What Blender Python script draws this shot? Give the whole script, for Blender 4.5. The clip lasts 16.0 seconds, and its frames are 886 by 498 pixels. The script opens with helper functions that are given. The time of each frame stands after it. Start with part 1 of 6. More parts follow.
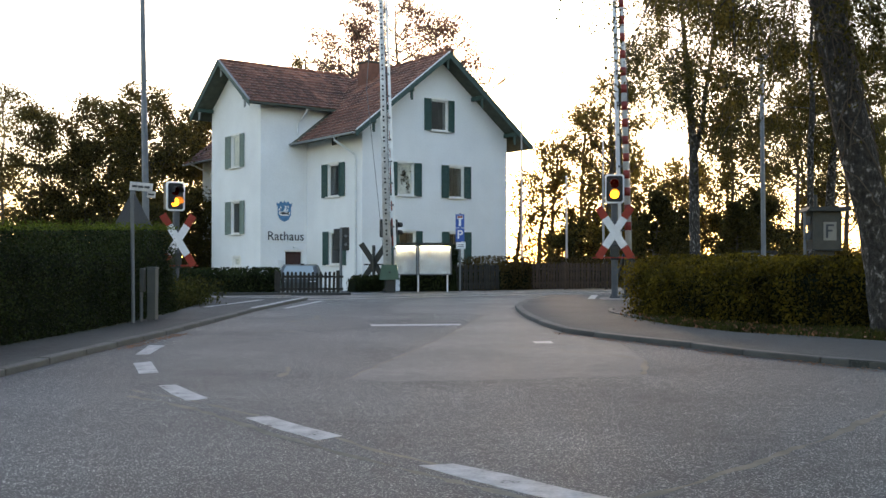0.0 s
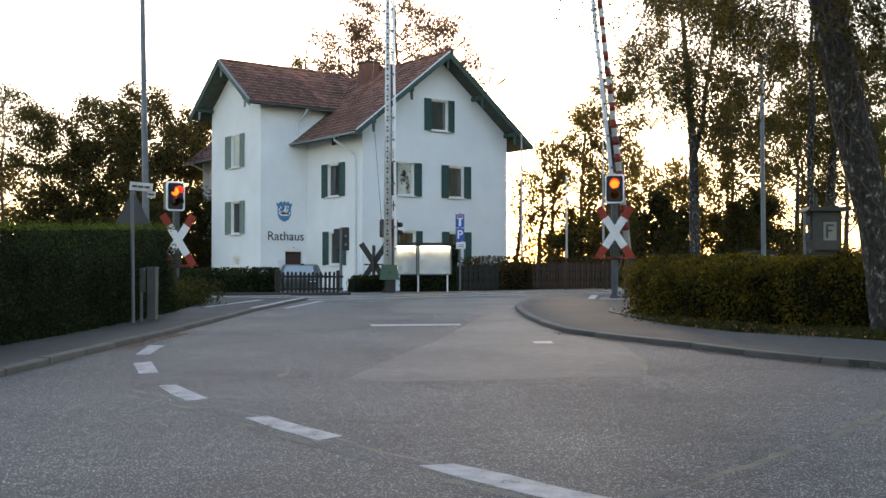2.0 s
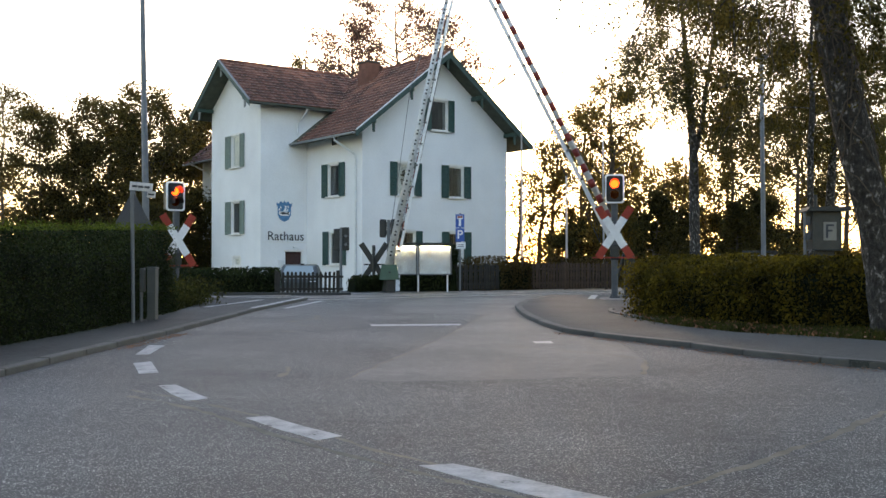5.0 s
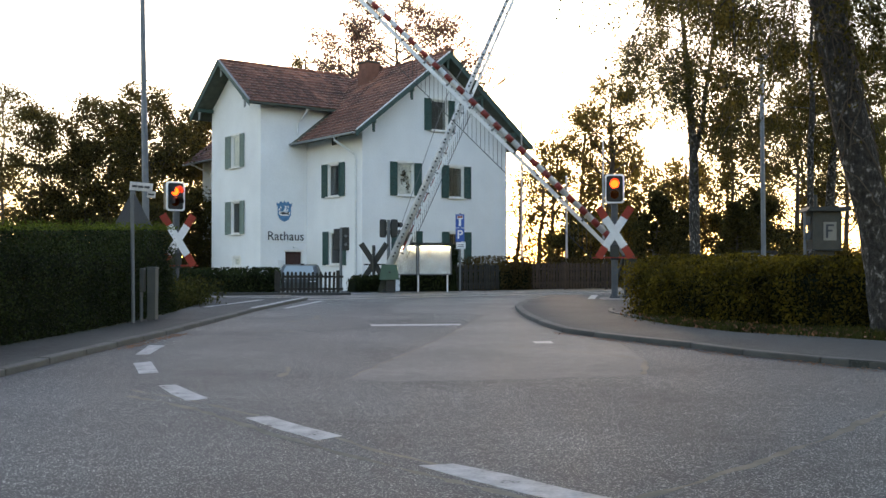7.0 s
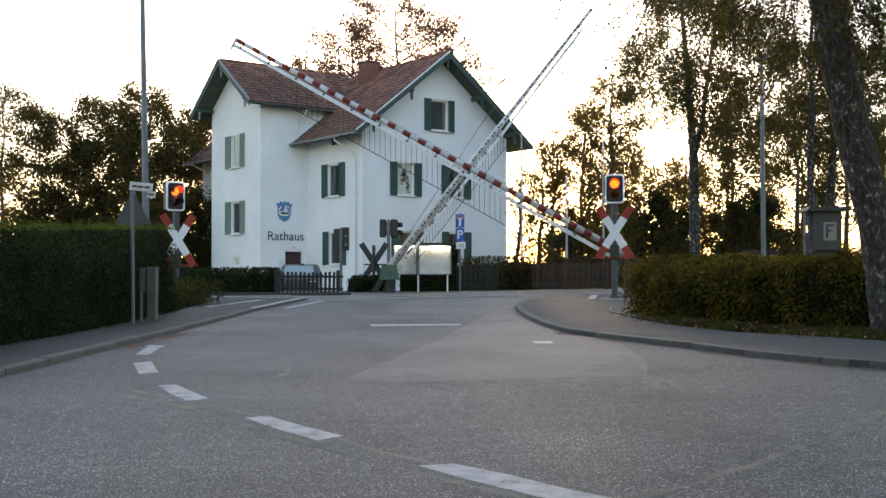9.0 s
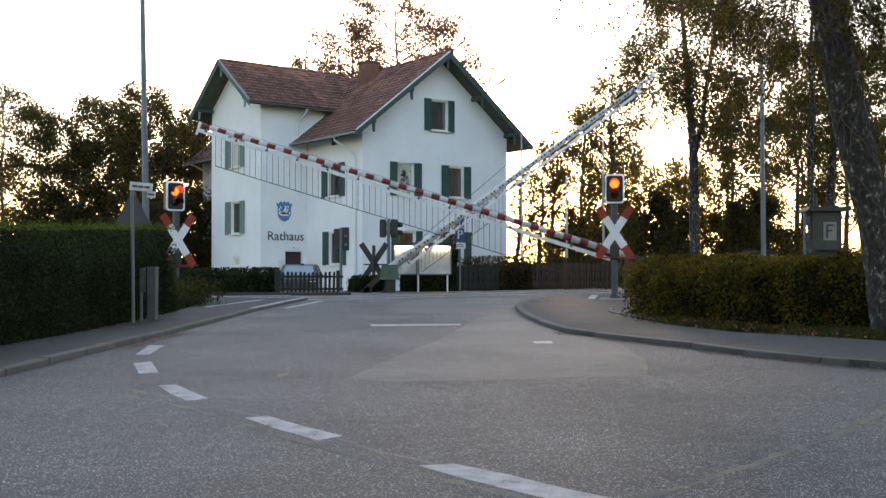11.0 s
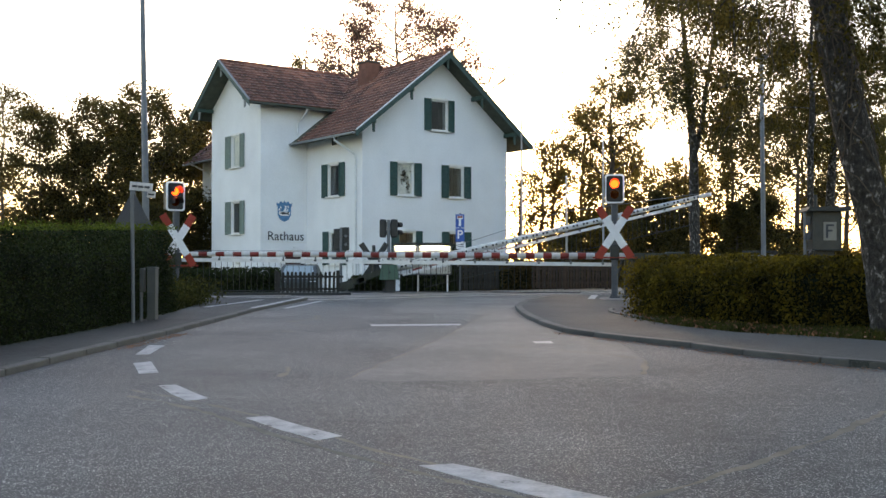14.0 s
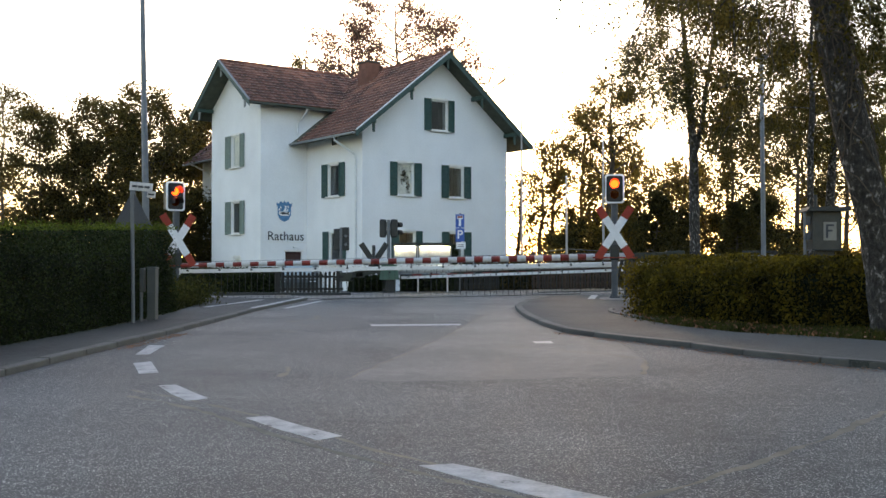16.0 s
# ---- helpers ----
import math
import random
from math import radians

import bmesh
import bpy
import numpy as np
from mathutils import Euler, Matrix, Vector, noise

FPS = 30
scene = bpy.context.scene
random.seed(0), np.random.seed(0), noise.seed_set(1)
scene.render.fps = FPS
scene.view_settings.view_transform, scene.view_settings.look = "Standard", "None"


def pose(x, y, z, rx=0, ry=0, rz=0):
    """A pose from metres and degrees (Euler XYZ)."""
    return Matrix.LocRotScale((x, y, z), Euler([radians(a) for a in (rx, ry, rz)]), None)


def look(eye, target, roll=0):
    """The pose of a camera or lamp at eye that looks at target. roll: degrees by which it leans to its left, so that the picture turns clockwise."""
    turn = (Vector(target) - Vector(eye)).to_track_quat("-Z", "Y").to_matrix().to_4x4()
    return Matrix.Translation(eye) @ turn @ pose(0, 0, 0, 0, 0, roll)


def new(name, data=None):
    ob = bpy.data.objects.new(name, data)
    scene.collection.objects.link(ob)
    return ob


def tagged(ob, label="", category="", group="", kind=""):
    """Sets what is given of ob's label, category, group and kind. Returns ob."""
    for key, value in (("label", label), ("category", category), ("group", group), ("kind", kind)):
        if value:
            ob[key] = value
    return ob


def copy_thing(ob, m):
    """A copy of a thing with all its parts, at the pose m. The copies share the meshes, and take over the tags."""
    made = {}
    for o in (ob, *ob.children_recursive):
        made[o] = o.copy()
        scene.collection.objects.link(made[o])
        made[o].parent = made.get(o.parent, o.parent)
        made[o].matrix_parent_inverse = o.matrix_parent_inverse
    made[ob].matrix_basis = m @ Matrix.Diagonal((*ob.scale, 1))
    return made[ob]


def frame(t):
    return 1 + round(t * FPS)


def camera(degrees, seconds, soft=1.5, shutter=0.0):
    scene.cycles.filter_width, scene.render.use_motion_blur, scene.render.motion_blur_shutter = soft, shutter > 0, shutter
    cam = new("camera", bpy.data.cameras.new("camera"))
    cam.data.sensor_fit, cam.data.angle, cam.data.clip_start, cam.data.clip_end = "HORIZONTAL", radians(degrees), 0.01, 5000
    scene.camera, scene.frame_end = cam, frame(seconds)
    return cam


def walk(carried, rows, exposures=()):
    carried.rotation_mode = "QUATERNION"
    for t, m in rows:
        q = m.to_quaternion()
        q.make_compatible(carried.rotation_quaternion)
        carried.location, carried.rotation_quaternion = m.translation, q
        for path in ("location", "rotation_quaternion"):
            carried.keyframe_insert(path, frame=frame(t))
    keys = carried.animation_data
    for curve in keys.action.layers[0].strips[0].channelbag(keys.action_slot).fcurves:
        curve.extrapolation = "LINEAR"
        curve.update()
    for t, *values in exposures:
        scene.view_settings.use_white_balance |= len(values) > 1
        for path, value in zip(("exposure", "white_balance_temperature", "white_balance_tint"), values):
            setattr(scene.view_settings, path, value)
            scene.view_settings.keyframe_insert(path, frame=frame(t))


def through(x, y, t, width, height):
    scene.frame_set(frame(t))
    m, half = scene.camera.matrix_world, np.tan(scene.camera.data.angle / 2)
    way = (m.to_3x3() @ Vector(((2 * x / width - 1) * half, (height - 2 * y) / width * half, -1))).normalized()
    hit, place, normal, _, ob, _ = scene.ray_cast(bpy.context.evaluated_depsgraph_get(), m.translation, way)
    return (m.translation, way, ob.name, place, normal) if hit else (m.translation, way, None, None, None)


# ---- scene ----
# The camera stands still, a metre above the road.
cam = camera(47.06, 16.0, soft=1.5)
CAM = pose(0, 0, 1.0, 90.764, 0, 0)
walk(cam, [(0.0, CAM), (16.0, CAM)], exposures=[(0.0, 2.06, 6950, 21), (16.0, 2.06, 6950, 21)])

# ---- light: a low evening sun behind the town hall, open sky behind the camera ----
SUN_AZ, SUN_EL = 1.0, 8.0
world = bpy.data.worlds.new("evening_sky")
scene.world = world
world.use_nodes = True
wn = world.node_tree.nodes
sky = wn.new("ShaderNodeTexSky")
sky.sky_type, sky.sun_disc = "NISHITA", False
sky.sun_elevation, sky.sun_rotation = radians(SUN_EL), radians(SUN_AZ)
sky.air_density, sky.dust_density, sky.ozone_density = 1.0, 0.7, 1.2
world.node_tree.links.new(sky.outputs[0], wn["Background"].inputs[0])
wn["Background"].inputs[1].default_value = 0.15
sun = new("sun", bpy.data.lights.new("sun", "SUN"))
sun.data.energy, sun.data.angle, sun.data.color = 0.5, radians(3.0), (1.0, 0.78, 0.52)
ea, aa = radians(SUN_EL), radians(SUN_AZ)
sun.matrix_world = look((math.sin(aa) * math.cos(ea) * 50, math.cos(aa) * math.cos(ea) * 50, math.sin(ea) * 50), (0, 0, 0))


# ---- materials ----
def mat(name, col, rough=0.6, metal=0.0, vary=0.15, size=3.0, fine=40.0, bump=0.1, col2=None, rnd=0.0, island=0.0, spec=0.5):
    """A surface with stains at one scale, grain at another and fine relief."""
    m = bpy.data.materials.new(name)
    m.use_nodes = True
    nt, ns, ln = m.node_tree, m.node_tree.nodes, m.node_tree.links.new
    bsdf = ns["Principled BSDF"]
    bsdf.inputs["Roughness"].default_value, bsdf.inputs["Metallic"].default_value = rough, metal
    bsdf.inputs["Specular IOR Level"].default_value = spec
    co = ns.new("ShaderNodeTexCoord")
    n1, n2 = ns.new("ShaderNodeTexNoise"), ns.new("ShaderNodeTexNoise")
    n1.inputs["Scale"].default_value, n1.inputs["Detail"].default_value = size, 6.0
    n2.inputs["Scale"].default_value, n2.inputs["Detail"].default_value = fine, 3.0
    ln(co.outputs["Object"], n1.inputs["Vector"]), ln(co.outputs["Object"], n2.inputs["Vector"])
    add = ns.new("ShaderNodeMath")
    add.operation = "MULTIPLY_ADD"
    add.inputs[1].default_value = 0.5
    ln(n2.outputs[0], add.inputs[0]), ln(n1.outputs[0], add.inputs[2])
    ramp = ns.new("ShaderNodeValToRGB")
    lo = [c * (1 - vary) for c in col]
    hi = [min(1, c * (1 + vary)) for c in (col2 or col)]
    ramp.color_ramp.elements[0].position, ramp.color_ramp.elements[1].position = 0.5, 1.0
    ramp.color_ramp.elements[0].color, ramp.color_ramp.elements[1].color = (*lo, 1), (*hi, 1)
    ln(add.outputs[0], ramp.inputs[0])
    out = ramp.outputs[0]
    if rnd or island:
        src = ns.new("ShaderNodeObjectInfo").outputs["Random"] if rnd else ns.new("ShaderNodeNewGeometry").outputs["Random Per Island"]
        k = rnd or island
        mr = ns.new("ShaderNodeMapRange")
        mr.inputs[3].default_value, mr.inputs[4].default_value = 1 - k, 1 + k
        hs = ns.new("ShaderNodeHueSaturation")
        ln(src, mr.inputs[0]), ln(mr.outputs[0], hs.inputs["Value"]), ln(out, hs.inputs["Color"])
        out = hs.outputs[0]
    ln(out, bsdf.inputs["Base Color"])
    if bump:
        b = ns.new("ShaderNodeBump")
        b.inputs["Strength"].default_value, b.inputs["Distance"].default_value = bump, 0.01
        ln(n2.outputs[0], b.inputs["Height"]), ln(b.outputs[0], bsdf.inputs["Normal"])
    return m


def leaf_mat(name, col, col2, through=0.45, size=0.35):
    """Thin leaves that let some light pass."""
    m = mat(name, col, 0.7, 0, 0.35, size, 3.0, 0, col2=col2, island=0.45, spec=0.1)
    ns, ln = m.node_tree.nodes, m.node_tree.links.new
    bsdf, out = ns["Principled BSDF"], ns["Material Output"]
    tr, mix = ns.new("ShaderNodeBsdfTranslucent"), ns.new("ShaderNodeMixShader")
    src = bsdf.inputs["Base Color"].links[0].from_socket
    warm = ns.new("ShaderNodeMix")
    warm.data_type, warm.blend_type = "RGBA", "MULTIPLY"
    warm.inputs[0].default_value = 1.0
    warm.inputs[7].default_value = (1.7, 1.5, 0.8, 1)
    ln(src, warm.inputs[6]), ln(warm.outputs[2], tr.inputs[0])
    mix.inputs[0].default_value = through
    ln(bsdf.outputs[0], mix.inputs[1]), ln(tr.outputs[0], mix.inputs[2]), ln(mix.outputs[0], out.inputs[0])
    return m


def glow_mat(name, col, strength):
    m = bpy.data.materials.new(name)
    m.use_nodes = True
    b = m.node_tree.nodes["Principled BSDF"]
    b.inputs["Base Color"].default_value = (*col, 1)
    b.inputs["Emission Color"].default_value, b.inputs["Emission Strength"].default_value = (*col, 1), strength
    return m


def glass_mat(name, tint, clear, rough=0.05):
    """Glass: a tinted clear body under a glossy face."""
    m = bpy.data.materials.new(name)
    m.use_nodes = True
    ns, ln = m.node_tree.nodes, m.node_tree.links.new
    b = ns["Principled BSDF"]
    b.inputs["Base Color"].default_value, b.inputs["Roughness"].default_value = (0.02, 0.022, 0.025, 1), rough
    tr, mix = ns.new("ShaderNodeBsdfTransparent"), ns.new("ShaderNodeMixShader")
    tr.inputs[0].default_value = (*tint, 1)
    mix.inputs[0].default_value = clear
    ln(b.outputs[0], mix.inputs[1]), ln(tr.outputs[0], mix.inputs[2]), ln(mix.outputs[0], ns["Material Output"].inputs[0])
    return m


def asphalt_mat(name, base, warm, speck, gloss=0.75):
    """Worn asphalt: pale stones in dark binder, the brightest coloured up as glints, with broad worn bands and stains.
    """
    m = mat(name, base, gloss, 0, 0.25, 0.5, 6.0, 0, col2=warm, spec=0.37)
    ns, ln = m.node_tree.nodes, m.node_tree.links.new
    bsdf = ns["Principled BSDF"]
    src = bsdf.inputs["Base Color"].links[0].from_socket
    co = ns.new("ShaderNodeTexCoord")
    vo = ns.new("ShaderNodeTexVoronoi")
    vo.inputs["Scale"].default_value = 155.0
    ln(co.outputs["Object"], vo.inputs["Vector"])
    sep = ns.new("ShaderNodeSeparateColor")
    ln(vo.outputs["Color"], sep.inputs[0])
    mr = ns.new("ShaderNodeMapRange")
    mr.inputs[1].default_value, mr.inputs[2].default_value = 0.8, 1.0
    mr.inputs[3].default_value, mr.inputs[4].default_value = 0.8, 1.0 + speck
    ln(sep.outputs[0], mr.inputs[0])
    mul = ns.new("ShaderNodeMix")
    mul.data_type, mul.blend_type = "RGBA", "MULTIPLY"
    mul.inputs[0].default_value = 1.0
    ln(src, mul.inputs[6]), ln(mr.outputs[0], mul.inputs[7]), ln(mul.outputs[2], bsdf.inputs["Base Color"])
    bp = ns.new("ShaderNodeBump")
    bp.inputs["Strength"].default_value, bp.inputs["Distance"].default_value = 0.5, 0.006
    ln(vo.outputs["Distance"], bp.inputs["Height"]), ln(bp.outputs[0], bsdf.inputs["Normal"])
    return m


def bark_mat(name):
    """Old birch: dark furrowed bark with pale flecks, drawn out along the stem."""
    m = bpy.data.materials.new(name)
    m.use_nodes = True
    ns, ln = m.node_tree.nodes, m.node_tree.links.new
    b = ns["Principled BSDF"]
    b.inputs["Roughness"].default_value = 0.92
    co, mp, n1, n2 = ns.new("ShaderNodeTexCoord"), ns.new("ShaderNodeMapping"), ns.new("ShaderNodeTexNoise"), ns.new("ShaderNodeTexNoise")
    mp.inputs["Scale"].default_value = (1.0, 1.0, 0.62)
    n1.inputs["Scale"].default_value, n1.inputs["Detail"].default_value = 14.0, 9.0
    n1.inputs["Roughness"].default_value = 0.66
    n2.inputs["Scale"].default_value, n2.inputs["Detail"].default_value = 22.0, 4.0
    ln(co.outputs["Object"], mp.inputs[0]), ln(mp.outputs[0], n1.inputs["Vector"]), ln(mp.outputs[0], n2.inputs["Vector"])
    r = ns.new("ShaderNodeValToRGB")
    e = r.color_ramp.elements
    e[0].position, e[0].color = 0.36, (0.016, 0.013, 0.01, 1)
    e[1].position, e[1].color = 0.66, (0.27, 0.26, 0.245, 1)
    k = e.new(0.56)
    k.color = (0.05, 0.044, 0.037, 1)
    ln(n1.outputs[0], r.inputs[0]), ln(r.outputs[0], b.inputs["Base Color"])
    bp = ns.new("ShaderNodeBump")
    bp.inputs["Strength"].default_value, bp.inputs["Distance"].default_value = 1.0, 0.06
    ln(n2.outputs[0], bp.inputs["Height"]), ln(bp.outputs[0], b.inputs["Normal"])
    return m


M_ASPHALT = asphalt_mat("asphalt", (0.045, 0.046, 0.043), (0.073, 0.075, 0.069), 6.5, 0.65)
M_PATCH = asphalt_mat("asphalt_patch", (0.096, 0.098, 0.091), (0.13, 0.133, 0.122), 1.2, 0.6)
M_WALK = asphalt_mat("pavement_asphalt", (0.033, 0.034, 0.031), (0.054, 0.056, 0.051), 1.8, 0.75)
M_PAINT = mat("road_paint", (0.44, 0.43, 0.41), 0.7, 0, 0.4, 7, 45, 0.3)
chips = [n for n in M_PAINT.node_tree.nodes if n.type == "VALTORGB"][0].color_ramp.elements
chips[0].position, chips[0].color = 0.545, (0.07, 0.07, 0.062, 1)
chips[1].position, chips[1].color = 0.95, (0.52, 0.51, 0.49, 1)
chips.new(0.6).color = (0.3, 0.295, 0.28, 1)
M_SEAM = mat("crack_sand", (0.17, 0.157, 0.12), 0.95, 0, 0.35, 3, 30, 0.4)
M_SEAL = mat("bitumen_seal", (0.014, 0.014, 0.015), 0.55, 0, 0.3, 3, 30, 0.2)
M_KERB = mat("granite_kerb", (0.088, 0.086, 0.076), 0.8, 0, 0.3, 2.0, 60, 0.4, rnd=0.15)
M_SOIL = mat("soil", (0.07, 0.06, 0.04), 0.95, 0, 0.4, 1.5, 20, 0.5, col2=(0.09, 0.1, 0.045))
M_GRAVEL = mat("ballast", (0.2, 0.18, 0.16), 0.95, 0, 0.5, 12, 40, 0.8)
M_STEEL = mat("galvanised_steel", (0.14, 0.155, 0.17), 0.55, 0.3, 0.15, 4, 50, 0.05)
M_DARKSTEEL = mat("dark_painted_steel", (0.025, 0.028, 0.028), 0.5, 0.2, 0.2, 4, 40, 0.1)
M_POST = mat("slate_painted_post", (0.065, 0.075, 0.088), 0.55, 0.2, 0.2, 3, 40, 0.08)
M_RAIL = mat("rail_steel", (0.35, 0.32, 0.3), 0.35, 0.9, 0.2, 3, 30, 0.1)
M_RED = mat("sign_red", (0.29, 0.022, 0.007), 0.5, 0, 0.2, 5, 40, 0.05)
M_WHITE = mat("sign_white", (0.74, 0.76, 0.78), 0.45, 0, 0.1, 5, 40, 0.05)
M_BOOM = mat("greyed_white_paint", (0.56, 0.57, 0.57), 0.5, 0, 0.22, 5, 40, 0.05)
M_BAND = mat("dulled_red_paint", (0.2, 0.018, 0.01), 0.5, 0, 0.3, 5, 40, 0.05)
M_POLE = mat("dulled_white_pole", (0.3, 0.31, 0.32), 0.5, 0, 0.15, 4, 40, 0.05)
M_ALU = mat("white_aluminium", (0.66, 0.68, 0.7), 0.42, 0.15, 0.12, 4, 40, 0.05)
M_BLUE = mat("sign_blue", (0.02, 0.09, 0.36), 0.45, 0, 0.1, 5, 40, 0.03)
M_BLACK = mat("black_plastic", (0.012, 0.012, 0.013), 0.5, 0, 0.2, 5, 40, 0.05)
M_SIGNBACK = mat("sign_back_grey", (0.075, 0.082, 0.092), 0.6, 0.3, 0.12, 3, 40, 0.05)
M_PLASTER = mat("white_plaster", (0.74, 0.76, 0.78), 0.92, 0, 0.07, 0.6, 14, 0.25)
M_STONE = mat("pale_stone_trim", (0.72, 0.71, 0.68), 0.9, 0, 0.12, 3, 30, 0.2)
M_WOODW = mat("white_window_frame", (0.72, 0.72, 0.7), 0.5, 0, 0.08, 5, 40, 0.05)
M_SHUTTER = mat("green_shutter", (0.012, 0.055, 0.048), 0.55, 0, 0.25, 6, 40, 0.1)
M_SHUTTER2 = mat("faded_green_shutter", (0.15, 0.2, 0.175), 0.6, 0, 0.2, 6, 40, 0.1)
M_EAVE = mat("dark_green_bargeboard", (0.026, 0.06, 0.053), 0.6, 0, 0.25, 3, 30, 0.15)
M_SOFFIT = mat("stained_soffit_boards", (0.06, 0.07, 0.055), 0.8, 0, 0.3, 3, 30, 0.2)
M_TILE = mat("red_clay_tile", (0.072, 0.028, 0.02), 0.85, 0, 0.45, 1.0, 25, 0.3, col2=(0.2, 0.078, 0.048), rnd=0.5)
M_TILES = mat("red_clay_tile_field", (0.072, 0.028, 0.02), 0.85, 0, 0.45, 1.0, 25, 0.3, col2=(0.2, 0.078, 0.048), island=0.5)
M_TILE_EDGE = mat("pale_tile_edge", (0.36, 0.22, 0.17), 0.9, 0, 0.5, 1.5, 12, 0.2, col2=(0.46, 0.3, 0.24))
M_BRICK = mat("chimney_brick", (0.17, 0.075, 0.052), 0.9, 0, 0.25, 4, 30, 0.4)
M_ZINC = mat("zinc", (0.22, 0.24, 0.25), 0.45, 0.6, 0.15, 4, 30, 0.05)
M_PIPE = mat("painted_downpipe", (0.62, 0.65, 0.67), 0.5, 0, 0.1, 4, 30, 0.05)
M_GLASS = glass_mat("window_glass", (0.85, 0.88, 0.88), 0.75, 0.03)
M_CLEAR = glass_mat("display_glass", (0.96, 0.97, 0.97), 0.93, 0.05)
M_CURTAIN = mat("pale_curtain", (0.8, 0.77, 0.68), 0.95, 0, 0.2, 3, 30, 0.2)
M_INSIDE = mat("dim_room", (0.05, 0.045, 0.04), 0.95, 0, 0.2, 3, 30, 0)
M_DOOR = mat("dark_red_door", (0.045, 0.014, 0.011), 0.5, 0, 0.2, 5, 40, 0.1)
M_INK = mat("dark_lettering", (0.05, 0.05, 0.055), 0.8, 0, 0.15, 5, 40, 0)
M_CREST = mat("crest_blue", (0.07, 0.2, 0.37), 0.8, 0, 0.3, 6, 30, 0)
M_WOOD = mat("weathered_wood", (0.028, 0.025, 0.021), 0.9, 0, 0.35, 4, 40, 0.4, rnd=0.25)
M_WOODB = mat("brown_wood", (0.055, 0.034, 0.023), 0.9, 0, 0.35, 4, 40, 0.4, rnd=0.25)
M_CAR = mat("grey_green_car_paint", (0.05, 0.06, 0.06), 0.4, 0.1, 0.04, 2, 40, 0)
# the reflected sky is painted in as a pale base colour
M_CARGLASS = mat("car_glass_painted_sky", (0.3, 0.36, 0.37), 0.12, 0.0, 0.05, 2, 30, 0, spec=0.8)
M_OLIVE = mat("dark_olive_paint", (0.03, 0.034, 0.022), 0.6, 0.1, 0.3, 4, 40, 0.1)
M_GREENBOX = mat("green_enamel", (0.05, 0.11, 0.08), 0.5, 0.1, 0.15, 4, 40, 0.05)
M_HUT = mat("grey_concrete_hut", (0.06, 0.058, 0.049), 0.9, 0, 0.2, 3, 30, 0.3)
M_HUTSIGN = mat("pale_board", (0.21, 0.2, 0.17), 0.7, 0, 0.15, 4, 30, 0.05)
M_CABINET = mat("grey_cabinet", (0.075, 0.08, 0.073), 0.6, 0, 0.15, 4, 40, 0.05)
# bluish white: the glass front's sky reflection is put into the panel colour
M_POSTER = mat("papers_with_sky_tint", (0.74, 0.79, 0.84), 0.8, 0, 0.25, 5, 20, 0.05)
M_BARK = mat("dark_bark", (0.07, 0.055, 0.04), 0.95, 0, 0.4, 4, 18, 0.8)
M_BIRCH = bark_mat("birch_bark")
M_VINE = mat("climber_bark", (0.085, 0.066, 0.05), 0.95, 0, 0.4, 6, 40, 0.4)
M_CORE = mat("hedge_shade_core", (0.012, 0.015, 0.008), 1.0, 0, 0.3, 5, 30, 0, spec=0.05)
L_DARK = leaf_mat("dark_leaves", (0.034, 0.033, 0.012), (0.082, 0.067, 0.025), 0.4)
L_OLIVE = leaf_mat("olive_leaves", (0.06, 0.052, 0.014), (0.14, 0.1, 0.026), 0.5)
L_BEECH = leaf_mat("brown_hedge_leaves", (0.03, 0.022, 0.01), (0.07, 0.05, 0.018), 0.3)
L_SPRIG = leaf_mat("backlit_hedge_sprigs", (0.03, 0.045, 0.01), (0.06, 0.085, 0.018), 0.5)
L_BIRCH = leaf_mat("birch_leaves", (0.03, 0.034, 0.012), (0.075, 0.064, 0.022), 0.35)
L_RUST = leaf_mat("rusty_leaves", (0.1, 0.055, 0.046), (0.18, 0.1, 0.08), 0.15)
L_YEW = leaf_mat("conifer_needles", (0.036, 0.035, 0.012), (0.075, 0.062, 0.02), 0.3)
L_HEDGE = leaf_mat("hedge_leaves", (0.009, 0.015, 0.005), (0.027, 0.038, 0.013), 0.15, 1.2)
# yellow highlights and deep shade are put into these leaf colours
L_HEDGE2 = leaf_mat("lit_shaded_hedge_leaves", (0.008, 0.01, 0.003), (0.11, 0.088, 0.013), 0.36, 1.7)
L_GRASS = leaf_mat("grass_blades", (0.03, 0.035, 0.01), (0.055, 0.055, 0.016), 0.3)
L_FALLEN = mat("fallen_leaves", (0.2, 0.09, 0.04), 0.9, 0, 0.4, 8, 30, 0, island=0.5)
M_AMBER = glass_mat("amber_lens", (1.0, 0.3, 0.012), 0.9, 0.15)
M_REDLENS = glass_mat("red_lens", (1.0, 0.042, 0.006), 0.9, 0.15)
M_BULB = glow_mat("lit_lamp", (1.0, 0.86, 0.6), 4.6)
M_TUBE = glow_mat("fluorescent_tube", (1.0, 0.86, 0.48), 13.0)


# ---- building helpers ----
def empty(name, m=None, parent=None):
    ob = new(name)
    ob.parent = parent
    if m is not None:
        ob.matrix_basis = m
    return ob


def obj(name, me, material, parent=None, label="", m=None):
    if material and not me.materials:
        me.materials.append(material)
    ob = new(name, me)
    ob.parent = parent
    if m is not None:
        ob.matrix_basis = m
    if label:
        ob["label"] = label
    return ob


def part(name, bm, material, parent=None, label="", m=None, smooth=False):
    me = bpy.data.meshes.new(name)
    if smooth:
        for f in bm.faces:
            f.smooth = True
    bm.to_mesh(me)
    bm.free()
    return obj(name, me, material, parent, label, m)


